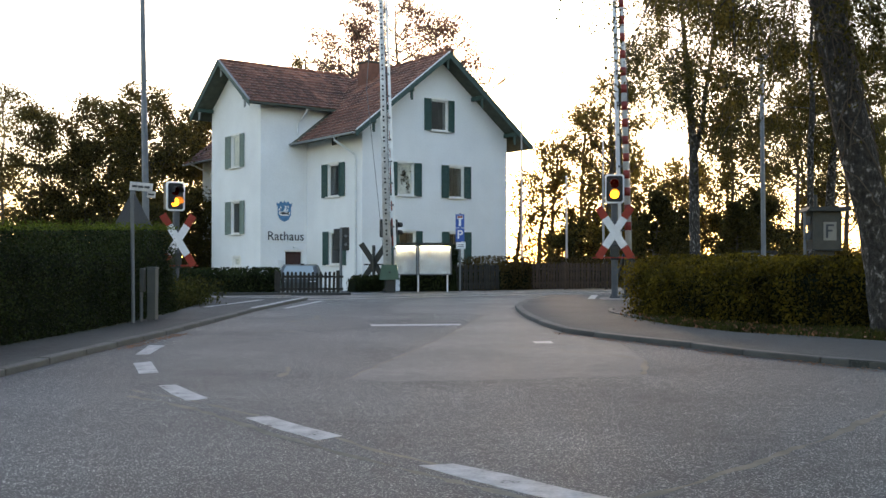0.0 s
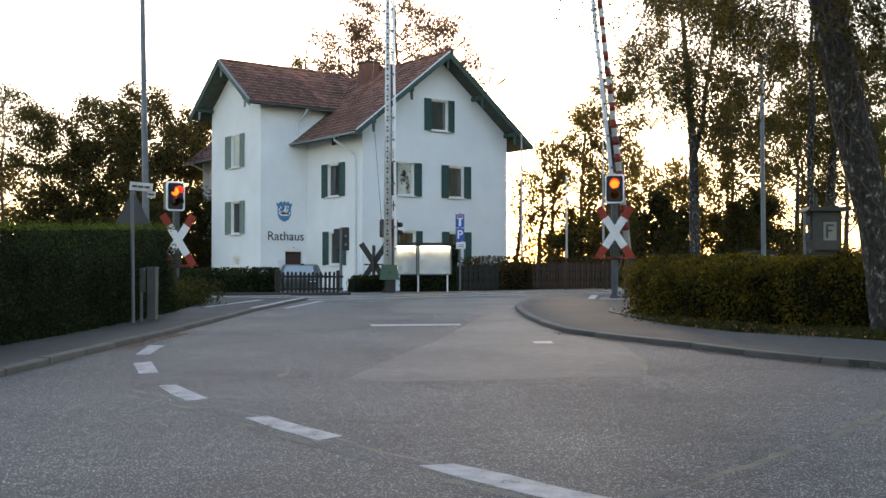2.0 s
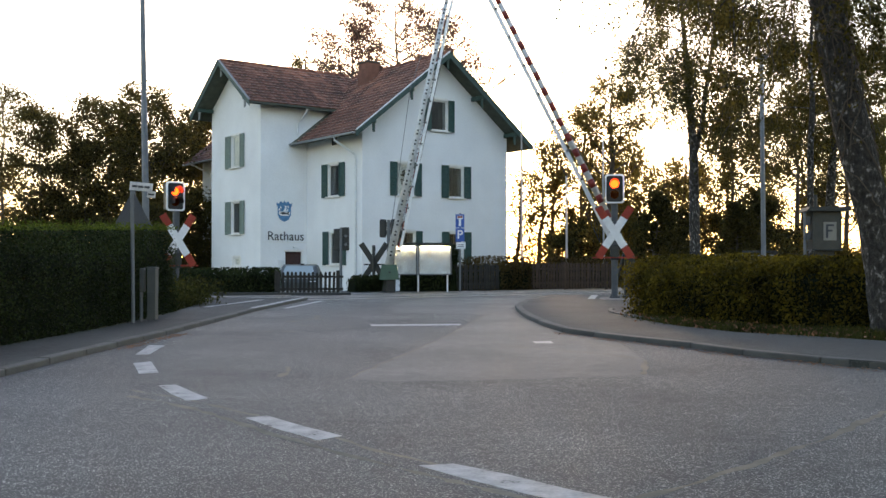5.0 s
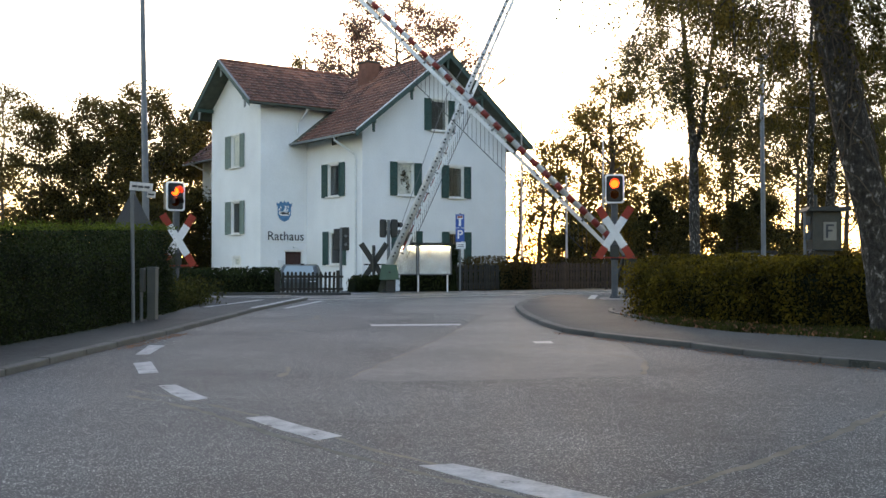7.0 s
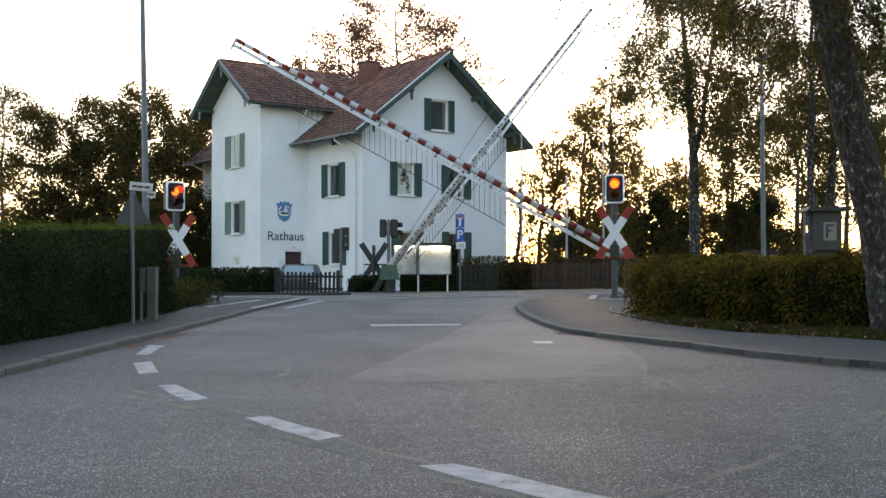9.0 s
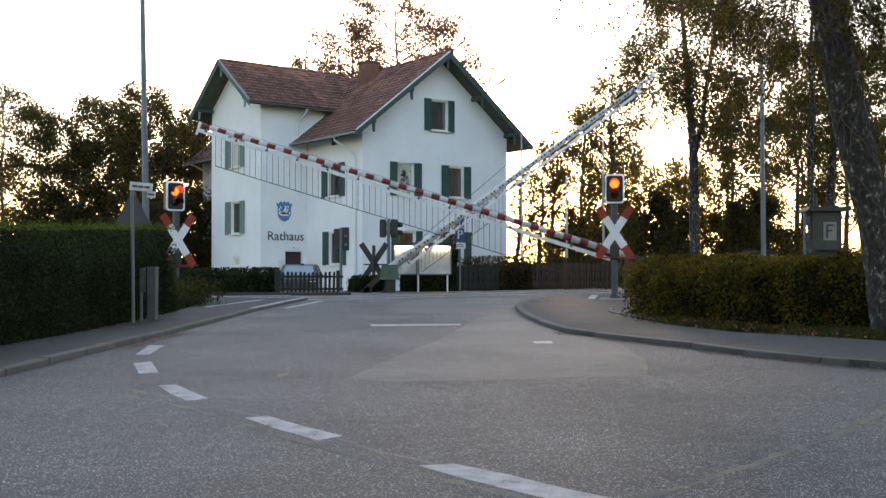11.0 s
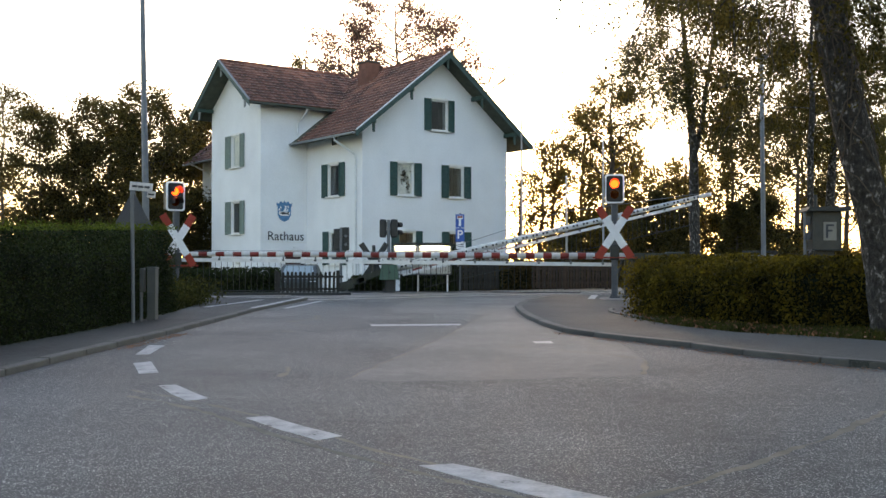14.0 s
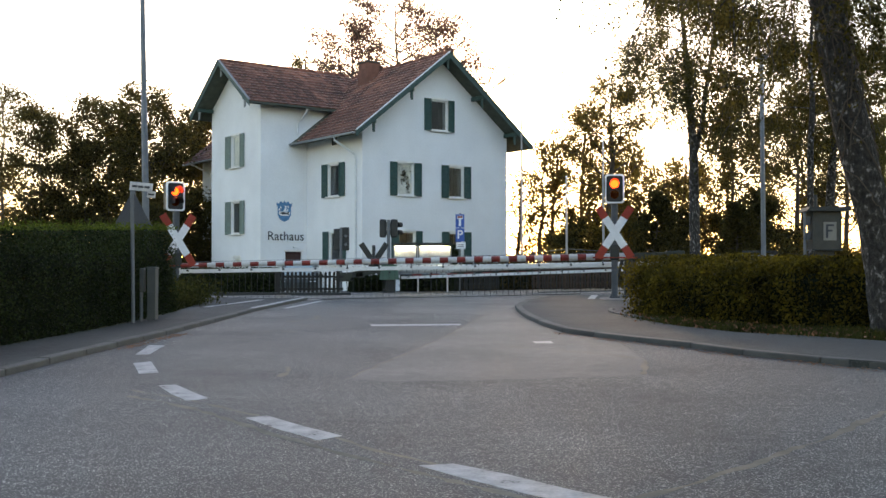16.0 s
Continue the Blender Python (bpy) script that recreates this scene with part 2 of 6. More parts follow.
def mesh_of(name, verts, faces, material, parent=None, label="", m=None):
    me = bpy.data.meshes.new(name)
    me.from_pydata(verts, [], faces)
    return obj(name, me, material, parent, label, m)


def box(bm, x, y, z, sx, sy, sz, bevel=0.0, m=None):
    """A box about (x, y, z)."""
    t = (m or Matrix()) @ Matrix.LocRotScale((x, y, z), None, (sx, sy, sz))
    r = bmesh.ops.create_cube(bm, size=1.0, matrix=t)
    if bevel:
        es = list({e for v in r["verts"] for e in v.link_edges})
        bmesh.ops.bevel(bm, geom=es, offset=bevel, segments=2, affect="EDGES", profile=0.5)
    return bm


def rod(bm, a, b, r, r2=None, seg=12):
    """A round bar from a to b."""
    a, b = Vector(a), Vector(b)
    t = Matrix.Translation((a + b) / 2) @ (b - a).to_track_quat("Z", "Y").to_matrix().to_4x4()
    bmesh.ops.create_cone(bm, cap_ends=True, segments=seg, radius1=r, radius2=r if r2 is None else r2, depth=(b - a).length, matrix=t)
    return bm


def slab(bm, pts, z0, z1):
    """An upright prism over a plan outline."""
    lo = [bm.verts.new((x, y, z0)) for x, y in pts]
    hi = [bm.verts.new((x, y, z1)) for x, y in pts]
    bm.faces.new(hi)
    bm.faces.new(lo[::-1])
    n = len(pts)
    for i in range(n):
        bm.faces.new((lo[i], lo[(i + 1) % n], hi[(i + 1) % n], hi[i]))
    return bm


def prism(bm, pts, axis, a, b):
    """Outline in (p, z) pushed along 'x' or 'y' from a to b."""
    put = (lambda p, z, k: (k, p, z)) if axis == "x" else (lambda p, z, k: (p, k, z))
    A = [bm.verts.new(put(p, z, a)) for p, z in pts]
    B = [bm.verts.new(put(p, z, b)) for p, z in pts]
    bm.faces.new(A)
    bm.faces.new(B[::-1])
    n = len(pts)
    for i in range(n):
        bm.faces.new((A[i], B[i], B[(i + 1) % n], A[(i + 1) % n]))
    bmesh.ops.recalc_face_normals(bm, faces=bm.faces)
    return bm


def B():
    return bmesh.new()


def tube(vs, fs, pts, radii, seg=6):
    """A bent tapering tube, added to lists of corners and faces."""
    base = len(vs)
    for i, p in enumerate(pts):
        d = (pts[min(i + 1, len(pts) - 1)] - pts[max(i - 1, 0)]).normalized()
        s = d.cross(Vector((0.31, 0.95, 0.05))).normalized()
        t = d.cross(s)
        for k in range(seg):
            a = 2 * math.pi * k / seg
            vs.append(p + (s * math.cos(a) + t * math.sin(a)) * radii[i])
    for i in range(len(pts) - 1):
        for k in range(seg):
            k2 = (k + 1) % seg
            fs.append((base + i * seg + k, base + i * seg + k2, base + (i + 1) * seg + k2, base + (i + 1) * seg + k))


def leaves_mesh(name, centres, size, rng, material, parent=None, label="", flat=0.0, narrow=0.6):
    """Many small leaf blades, folded on the midrib, at the centres (n x 3)."""
    n = len(centres)
    a = rng.normal(size=(n, 3))
    a[:, 2] = a[:, 2] * (1 - flat) - 0.35
    a /= np.linalg.norm(a, axis=1)[:, None]
    b = np.cross(a, rng.normal(size=(n, 3)))
    b /= np.linalg.norm(b, axis=1)[:, None] + 1e-9
    s = size * rng.uniform(0.6, 1.35, (n, 1))
    v = np.empty((n, 4, 3))
    v[:, 0], v[:, 2] = centres - a * s * 0.5, centres + a * s * 0.5
    c = np.cross(a, b) * s * 0.1
    v[:, 1], v[:, 3] = centres + b * s * narrow * 0.5 + c, centres - b * s * narrow * 0.5 + c
    me = bpy.data.meshes.new(name)
    me.vertices.add(n * 4)
    me.vertices.foreach_set("co", v.reshape(-1))
    me.loops.add(n * 4)
    me.loops.foreach_set("vertex_index", np.arange(n * 4, dtype=np.int32))
    me.polygons.add(n)
    me.polygons.foreach_set("loop_start", np.arange(0, n * 4, 4, dtype=np.int32))
    me.update(calc_edges=True)
    return obj(name, me, material, parent, label)


# ---- ground, road, pavements ----
def smooth01(t):
    t = max(0.0, min(1.0, t))
    return t * t * (3 - 2 * t)


def ground_z(y):
    return -0.05 - 0.45 * smooth01((y - 36.5) / 4.0)


def build_ground():
    xs = [-600, -300, -150, -80] + list(range(-60, 61, 4)) + [80, 150, 300, 600]
    ys = [-60, -30, -10, 0, 10, 20, 30, 34, 36.5, 37.5, 38.5, 39.5, 40.5, 42, 46, 50, 60, 80, 120, 250, 500, 1500]
    vs = [(x, y, ground_z(y)) for y in ys for x in xs]
    k = len(xs)
    fs = [(j * k + i, j * k + i + 1, (j + 1) * k + i + 1, (j + 1) * k + i) for j in range(len(ys) - 1) for i in range(k - 1)]
    g = mesh_of("ground", vs, fs, M_SOIL)
    tagged(g, "dark earth and rough grass around the crossing", "ground", kind="structure")


KERB_R = [(30.0, 5.6), (18.0, 6.6), (10.0, 7.9), (7.0, 8.6), (5.2, 9.15), (4.13, 9.48), (3.87, 9.73), (3.69, 10.29), (3.17, 11.05), (2.81, 12.17), (2.29, 13.05), (1.73, 14.41), (1.57, 16.08), (1.49, 18.4), (1.51, 20.7), (1.6, 22.6), (2.05, 25.6), (2.92, 28.9)]
KERB_L = [(-3.9, -8.0), (-3.88, 0.0), (-3.86, 6.0), (-3.86, 9.5), (-3.84, 11.8), (-3.8, 14.0), (-3.8, 18.0), (-3.84, 21.0), (-3.74, 23.7), (-3.6, 27.2)]


def resample(pts, step):
    out, acc = [Vector(pts[0])], 0.0
    for a, b in zip(pts, pts[1:]):
        a, b = Vector(a), Vector(b)
        d, n = (b - a), (b - a).length
        t = step - acc
        while t <= n:
            out.append(a + d * (t / n))
            t += step
        acc = n - (t - step)
    out.append(Vector(pts[-1]))
    return out


def build_road():
    outline = [(-3.88, -20)] + [p for p in KERB_L[1:]] + [(-14, 27.2), (-14, 36.2), (26, 36.2), (26, 31.0), (6.0, 31.0)] + KERB_R[::-1] + [(30, -1.0), (11, -3.0), (5.5, -9.0), (4.0, -20)]
    # the outline is turned anticlockwise before filling
    road = part("road", slab(B(), outline[::-1], -0.3, 0.0), M_ASPHALT)
    tagged(road, "worn grey asphalt road bending over a level crossing", "road", kind="structure")
    # pale repaired patch, seams and painted marks lie on the road
    def mark(name, pts, material, label="", z=0.0022):
        area = sum(a[0] * b[1] - b[0] * a[1] for a, b in zip(pts, pts[1:] + pts[:1]))
        return part(name, slab(B(), pts if area > 0 else pts[::-1], 0.0003, z), material, road, label)
    mark("asphalt_patch", [(-0.84, 8.75), (-0.45, 8.55), (0.6, 8.72), (1.74, 9.06), (2.06, 10.42), (2.2, 12.7), (1.66, 14.2), (1.48, 16.1), (1.4, 18.4), (1.42, 20.7), (1.5, 22.6), (1.95, 25.6), (2.7, 28.4), (-0.3, 28.6), (-0.9, 26.5), (-1.25, 22.5), (-0.95, 20.3), (0.83, 19.6), (0.45, 16.9), (-0.05, 13.2)], M_PATCH, "paler smoother asphalt patch", 0.001)
    for pts in ([(-0.12, 5.02), (0.05, 5.07), (0.30, 4.82), (0.55, 4.5), (0.82, 4.22), (0.66, 4.1), (0.35, 4.42), (0.1, 4.72)],
                [(-1.27, 6.56), (-1.15, 6.66), (-0.87, 6.25), (-0.58, 5.88), (-0.7, 5.73), (-1.0, 6.13)],
                [(-2.31, 8.27), (-2.19, 8.35), (-1.96, 7.92), (-1.73, 7.51), (-1.85, 7.36), (-2.09, 7.8)],
                [(-3.08, 10.13), (-2.95, 10.3), (-2.58, 9.25), (-2.73, 9.15)],
                [(-3.34, 11.06), (-3.19, 11.06), (-3.36, 12.3), (-3.55, 12.3)]):
        mark("lane_dash", pts, M_PAINT, "scuffed white painted dash")
    mark("stop_line", [(-1.18, 16.42), (0.29, 16.66), (0.28, 16.24), (-1.12, 16.0)], M_PAINT, "worn white stop line")
    # white colour on the metal cover stands for its glint
    mark("manhole_cover", [(1.14, 12.6), (1.37, 12.6), (1.37, 12.95), (1.14, 12.95)], M_PAINT, "metal valve cover, its glint painted as white")
    mark("edge_line", [(-3.97, 20.9), (-3.85, 20.9), (-3.76, 23.7), (-3.62, 27.1), (-3.74, 27.1), (-3.88, 23.7)], M_PAINT, "worn white painted kerb edge", 0.074)
    mark("edge_line", [(3.72, 26.2), (3.88, 26.1), (4.45, 29.2), (4.27, 29.3)], M_PAINT, "white edge line", 0.068)
    mark("edge_line", [(-5.05, 21.4), (-4.95, 21.4), (-4.5, 25.6), (-4.62, 25.6)], M_PAINT, "thin worn white line", 0.068)
    mark("edge_line", [(-3.5, 22.3), (-3.38, 22.3), (-3.1, 26.6), (-3.22, 26.6)], M_PAINT, "thin worn white line")
    mark("gravel_patch", [(3.95, 25.7), (4.7, 25.2), (6.0, 26.2), (5.9, 28.2), (4.9, 28.4), (4.2, 27.2)], M_GRAVEL, "loose gravel at the signal post's foot", 0.07)
    # cracks filled with sand or bitumen
    rng = random.Random(4)
    def seam(pts, w, material, name="crack"):
        bm = B()
        lift = 0.0012 if material is M_SEAM else 0.0017
        q = resample(pts, 0.06)
        left, right = [], []
        for i, p in enumerate(q):
            d = (q[min(i + 1, len(q) - 1)] - q[max(i - 1, 0)]).normalized()
            nn = Vector((-d.y, d.x))
            j = 0.035 * noise.noise((p.x * 2.5, p.y * 2.5, 3.0))
            ww = w * max(0.06, 0.45 + 0.75 * noise.noise((p.x * 6, p.y * 6, 9.0)) + rng.uniform(-0.18, 0.18))
            left.append(bm.verts.new((*(p + nn * (ww + j)), lift)))
            right.append(bm.verts.new((*(p - nn * (ww - j)), lift)))
        for i in range(len(q) - 1):
            bm.faces.new((left[i], right[i], right[i + 1], left[i + 1]))
        part(name, bm, material, road)
    seam([(-0.84, 8.75), (-0.05, 13.2), (0.45, 16.9), (0.83, 19.6)], 0.03, M_SEAM)
    seam([(-0.87, 8.75), (-0.08, 13.2), (0.42, 16.9), (0.8, 19.6)], 0.05, M_SEAL)
    seam([(-0.84, 8.72), (-0.45, 8.53), (0.6, 8.7), (1.74, 9.04)], 0.03, M_SEAL)
    seam([(-0.9, 8.7), (-1.05, 8.2), (-1.3, 7.9)], 0.02, M_SEAL)
    seam([(-2.35, 7.65), (-1.75, 7.05), (-1.3, 6.4), (-0.7, 5.55), (-0.2, 4.95), (0.4, 4.25)], 0.045, M_SEAM)
    seam([(-2.45, 8.0), (-1.95, 7.55), (-1.45, 6.95), (-1.1, 6.5), (-0.4, 5.5), (0.0, 5.0)], 0.035, M_SEAM)
    seam([(0.75, 4.25), (1.25, 4.75), (1.75, 5.3), (2.5, 6.2), (3.4, 7.4)], 0.05, M_SEAM)
    seam([(0.69, 12.26), (1.3, 11.6), (1.66, 11.27), (2.0, 10.7), (2.3, 10.4)], 0.035, M_SEAM)
    seam([(2.06, 10.42), (1.9, 9.6), (1.78, 9.1)], 0.045, M_SEAM)
    seam([(-1.45, 8.9), (-1.4, 9.3), (-1.5, 9.75)], 0.06, M_SEAM, "scrape")
    seam([(-2.6, 17.2), (-2.25, 18.0), (-2.35, 19.2)], 0.1, M_SEAM, "scrape")
    seam([(-2.4, 16.4), (-2.05, 16.0)], 0.09, M_SEAM, "scrape")
    seam([(-2.75, 14.6), (-2.45, 14.9), (-2.1, 14.7)], 0.07, M_SEAM, "scrape")
    seam([(-2.3, 17.9), (-1.5, 17.7)], 0.06, M_SEAM, "scrape")
    # dark strip along the foot of both kerbs
    seam([(x + 0.04, y) for x, y in KERB_L[2:]], 0.05, M_SEAL, "gutter_strip")
    seam([(x - 0.03, y - 0.1) for x, y in KERB_R[1:13]], 0.06, M_SEAL, "gutter_strip")
    seam([(-3.3, 27.75), (0.0, 27.8), (4.3, 28.2)], 0.06, M_SEAL, "crossing_joint")
    seam([(-2.9, 29.9), (1.0, 30.1), (5.2, 30.4)], 0.05, M_SEAL, "crossing_joint")
    # flush edging stones where the pavement meets the bare earth
    edging = empty("edging", parent=None)
    tagged(edging, "pale flush edging stones between pavement and verge", "kerb", kind="structure")
    q = resample([(3.4, 20.4), (3.2, 19.6), (3.18, 18.75), (3.33, 17.3), (3.65, 15.8)], 0.5)
    for a, b in zip(q, q[1:]):
        d = b - a
        if d.length > 0.2:
            part("edging_stone", box(B(), d.length / 2, 0, 0.02, d.length - 0.012, 0.08, 0.12, 0.012), M_KERB, edging, m=pose(a.x, a.y, 0.012 + rng.uniform(-0.006, 0.006), 0, 0, math.degrees(math.atan2(d.y, d.x))))
    # the two kerb edges: single stones with open joints
    for line, side in ((KERB_R, 1), (KERB_L, -1)):
        kerb = empty("kerb", parent=None)
        tagged(kerb, "weathered granite kerb along the road edge", "kerb", kind="structure")
        q = resample(line, 1.0)
        for i in range(len(q) - 1):
            a, b = q[i], q[i + 1]
            d = b - a
            if d.length < 0.2:
                continue
            bm = box(B(), d.length / 2, 0, -0.1, d.length - 0.012, 0.14, 0.335, 0.016)
            part("kerb_stone", bm, M_KERB, kerb, m=pose(a.x, a.y, rng.uniform(-0.004, 0.004), 0, 0, math.degrees(math.atan2(d.y, d.x))) @ pose(0, (0.07 if side < 0 else -0.07), 0))
    # pavements behind the kerbs
    right = [(x + 0.14 * 0.6, y + 0.12) for x, y in KERB_R]
    back = [(6.6, 31.0), (6.0, 27.0), (4.5, 22.9), (3.4, 19.1), (3.26, 16.9), (3.5, 15.1), (3.95, 13.75), (4.53, 13.2), (5.03, 12.6), (5.32, 12.15), (8, 11.4), (30, 9.0)]
    part("pavement", slab(B(), (right + back), -0.2, 0.062), M_WALK)
    left = [(x - 0.14, y) for x, y in KERB_L]
    lback = [(-6.2, 27.2), (-5.5, 22.9), (-5.05, 18.6), (-4.88, 14.7), (-4.98, 11.5), (-5.05, -8.0)]
    part("pavement", slab(B(), (left + lback), -0.2, 0.062), M_WALK)
    for o in list(scene.objects):
        if o.name.startswith("pavement"):
            tagged(o, "narrow grey asphalt pavement beside the road", "pavement", kind="structure")


U, V = Vector((0.80073, 0.59902, 0)), Vector((-0.59902, 0.80073, 0))


def build_rails():
    """Two tracks sunk in the crossing, parallel with the town hall."""
    turn = math.degrees(math.atan2(U.y, U.x))
    for k, (x, y) in enumerate(((-2.0, 29.1), (-3.4, 31.0))):
        for off in (-0.7175, 0.7175):
            o = Vector((x, y, 0)) + V * off
            bm = box(B(), 0, 0, -0.02, 90, 0.07, 0.075, 0.01)
            r = part("rail", bm, M_RAIL, None, m=pose(o.x, o.y, 0, 0, 0, turn))
            tagged(r, "worn steel rail sunk in the crossing", "rail", "rails of the crossing", "structure")
    edge = part("edge_board", box(B(), -4.9, 31.0, 0.03, 4.2, 0.1, 0.12, 0.01), M_DARKSTEEL)
    tagged(edge, "dark edge board along the tracks", "trim", kind="structure")
    for s in (-1, 1):
        o = Vector((-2.6, 30, 0)) + U * (s * 26 + 3)
        bm = box(B(), 0, 0, -0.08, 34, 7.0, 0.16)
        b = part("ballast", bm, M_GRAVEL, None, m=pose(o.x, o.y, -0.02, 0, 0, turn))
        tagged(b, "brown-grey ballast of the railway bed", "ballast", kind="structure")


build_ground()
build_road()
build_rails()


# ---- the town hall ----
HALL = empty("town_hall", pose(-3.656, 46.0, 0, 0, 0, math.degrees(math.atan2(U.y, U.x))))
tagged(HALL, "white plastered three-storey town hall with red tile roofs and green shutters", "house")
W, DEEP, TY0, TY1, TX = 8.56, 17.6, 5.09, 10.69, -2.51
FLOOR = -0.5
SLOPE, EAVE_Z, RIDGE_X = 0.79, 6.8, W / 2
T_SLOPE, T_RIDGE, T_MID = 0.70, 11.0, (TY0 + TY1) / 2


def clip(poly, a, b, c):
    """Keep the part of an outline where a*p + b*z <= c."""
    out = []
    for i, (p, z) in enumerate(poly):
        q, y = poly[(i + 1) % len(poly)]
        d0, d1 = a * p + b * z - c, a * q + b * y - c
        if d0 <= 0:
            out.append((p, z))
        if d0 * d1 < 0:
            t = d0 / (d0 - d1)
            out.append((p + (q - p) * t, z + (y - z) * t))
    return out


def wall_mesh(axis, p0, p1, z0, z1, near, far, holes=(), cuts=()):
    """A wall in its plane from p0 to p1, with real openings and sloping cuts."""
    ps = sorted({p0, p1, *[h[0] for h in holes], *[h[1] for h in holes]})
    zs = sorted({z0, z1, *[h[2] for h in holes], *[h[3] for h in holes]})
    bm = B()
    for a, b in zip(ps, ps[1:]):
        for c, d in zip(zs, zs[1:]):
            if any(h[0] < (a + b) / 2 < h[1] and h[2] < (c + d) / 2 < h[3] for h in holes):
                continue
            poly = [(a, c), (b, c), (b, d), (a, d)]
            for k in cuts:
                poly = clip(poly, *k) if poly else poly
            if len(poly) >= 3:
                prism(bm, poly, axis, near, far)
    # weld the cells into one body and drop the faces inside it
    bmesh.ops.remove_doubles(bm, verts=bm.verts, dist=0.0005)
    seen = {}
    for f in bm.faces:
        seen.setdefault(tuple(round(c, 3) for c in f.calc_center_median()), []).append(f)
    bmesh.ops.delete(bm, geom=[f for g in seen.values() if len(g) > 1 for f in g], context="FACES_ONLY")
    bmesh.ops.recalc_face_normals(bm, faces=bm.faces)
    return bm


# openings: (start, end, sill, head) along each wall
G_WIN = [(3.86, 4.84, 7.3, 8.77), (1.91, 2.84, 4.13, 5.64), (4.91, 5.8, 4.13, 5.64), (2.01, 2.94, 0.92, 2.45), (4.94, 5.8, 0.92, 2.45)]
L_WIN = [(1.98, 3.02, 4.12, 5.65), (1.87, 2.91, 0.9, 2.44)]
T_WIN = [(TY0 + 2.19, TY0 + 3.22, 5.75, 7.34), (TY0 + 2.17, TY0 + 3.2, 2.43, 4.02), (TY0 + 2.21, TY0 + 2.98, 0.83, 1.25)]
DOOR = (-1.18, -0.28, -0.5, 1.53)


def put_window(axis, face, w, shut, closed_one, room):
    """Frame, glass, sill and two open shutters in an opening; face is the wall's outer plane."""
    a, b, z0, z1 = w
    mid, wid, hz = (a + b) / 2, b - a, z1 - z0
    # local: across = x, out of the wall = -y
    m = pose(mid, face, 0) if axis == "x" else pose(face, mid, 0, 0, 0, -90)
    win = empty("window", m, HALL)
    bm = B()
    for s in (-1, 1):
        box(bm, s * (wid / 2 - 0.035), 0.1, (z0 + z1) / 2, 0.07, 0.09, hz, 0.006)
    for z in (z0 + 0.035, z1 - 0.035):
        box(bm, 0, 0.1, z, wid - 0.14, 0.086, 0.07, 0.006)
    part("window_frame", bm, M_WOODW, win)
    bm = box(B(), 0, -0.03, z0 - 0.035, wid + 0.16, 0.2, 0.06, 0.01)
    part("sill", bm, M_STONE, win)
    bm = B()
    for s in (-1, 1):
        box(bm, s * (wid / 2 + 0.045), -0.008, (z0 + z1) / 2, 0.09, 0.03, hz + 0.1, 0.004)
    box(bm, 0, -0.008, z1 + 0.05, wid + 0.0, 0.03, 0.1, 0.004)
    part("surround", bm, M_STONE, win)
    g = part("pane", box(B(), 0, 0.11, (z0 + z1) / 2, wid - 0.14, 0.008, hz - 0.14), M_CLEAR if room else M_GLASS, win)
    g.visible_shadow = False
    if room == "curtain":
        vs, fs = [], []
        n = 36
        for i in range(n + 1):
            x = -wid / 2 + 0.05 + (wid - 0.1) * i / n
            y = 0.14 + 0.012 * math.sin(i * 1.9)
            vs += [(x, y, z0 + 0.04), (x, y, z1 - 0.05)]
            if i:
                fs.append((2 * i - 2, 2 * i, 2 * i + 1, 2 * i - 1))
        mesh_of("curtain", vs, fs, M_CURTAIN, win, "pale drawn curtain")
    # dark board behind the opening; the room's dimness is put into its colour
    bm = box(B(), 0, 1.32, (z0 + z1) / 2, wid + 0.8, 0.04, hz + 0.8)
    part("room_shade_board", bm, M_INSIDE, win)
    if shut is None:
        return win
    for s, ww in ((-1, shut[1]), (1, shut[2])):
        if ww <= 0:
            continue
        cx = s * (wid / 2 + 0.02 + ww / 2)
        bm = B()
        for e in (-1, 1):
            box(bm, cx + e * (ww / 2 - 0.035), -0.05, (z0 + z1) / 2, 0.07, 0.045, hz + 0.06, 0.005)
        for z in (z0 + 0.02, (z0 + z1) / 2, z1 - 0.02):
            box(bm, cx, -0.05, z, ww - 0.14, 0.042, 0.1, 0.005)
        leaf = part("shutter", bm, shut[0], win, "faded green louvred shutter" if shut[0] is M_SHUTTER2 else "dark green louvred shutter")
        # louvres as one saw-toothed panel inside the frame
        n = int((hz - 0.1) / 0.075)
        zs = [z0 + 0.05 + (hz - 0.1) * i / n for i in range(n + 1)]
        edge = [(-0.035, zs[0])]
        for i in range(n):
            edge += [(-0.06, zs[i] + 0.004), (-0.04, zs[i + 1])]
        edge += [(-0.035, zs[-1])]
        lv = prism(B(), edge, "x", cx - ww / 2 + 0.06, cx + ww / 2 - 0.06)
        part("louvre_panel", lv, shut[0], leaf)
    return win


def tile_unit():
    bm = B()
    w, l = 0.262, 0.36
    n = 4
    rows = []
    for yy in (0, 0.05, l):
        top = [bm.verts.new((-w / 2 + w * i / n, yy, 0.022 + 0.022 * math.sin(math.pi * i / n) + 0.05 * (1 - yy / l))) for i in range(n + 1)]
        rows.append(top)
    for j in range(2):
        for i in range(n):
            f = bm.faces.new((rows[j][i], rows[j][i + 1], rows[j + 1][i + 1], rows[j + 1][i]))
            f.material_index = 1 - j
    low = [bm.verts.new((v.co.x, v.co.y, v.co.z - 0.065)) for v in rows[0]]
    for i in range(n):
        bm.faces.new((low[i], low[i + 1], rows[0][i + 1], rows[0][i])).material_index = 0
    me = bpy.data.meshes.new("roof_tile")
    bm.to_mesh(me)
    bm.free()
    return me


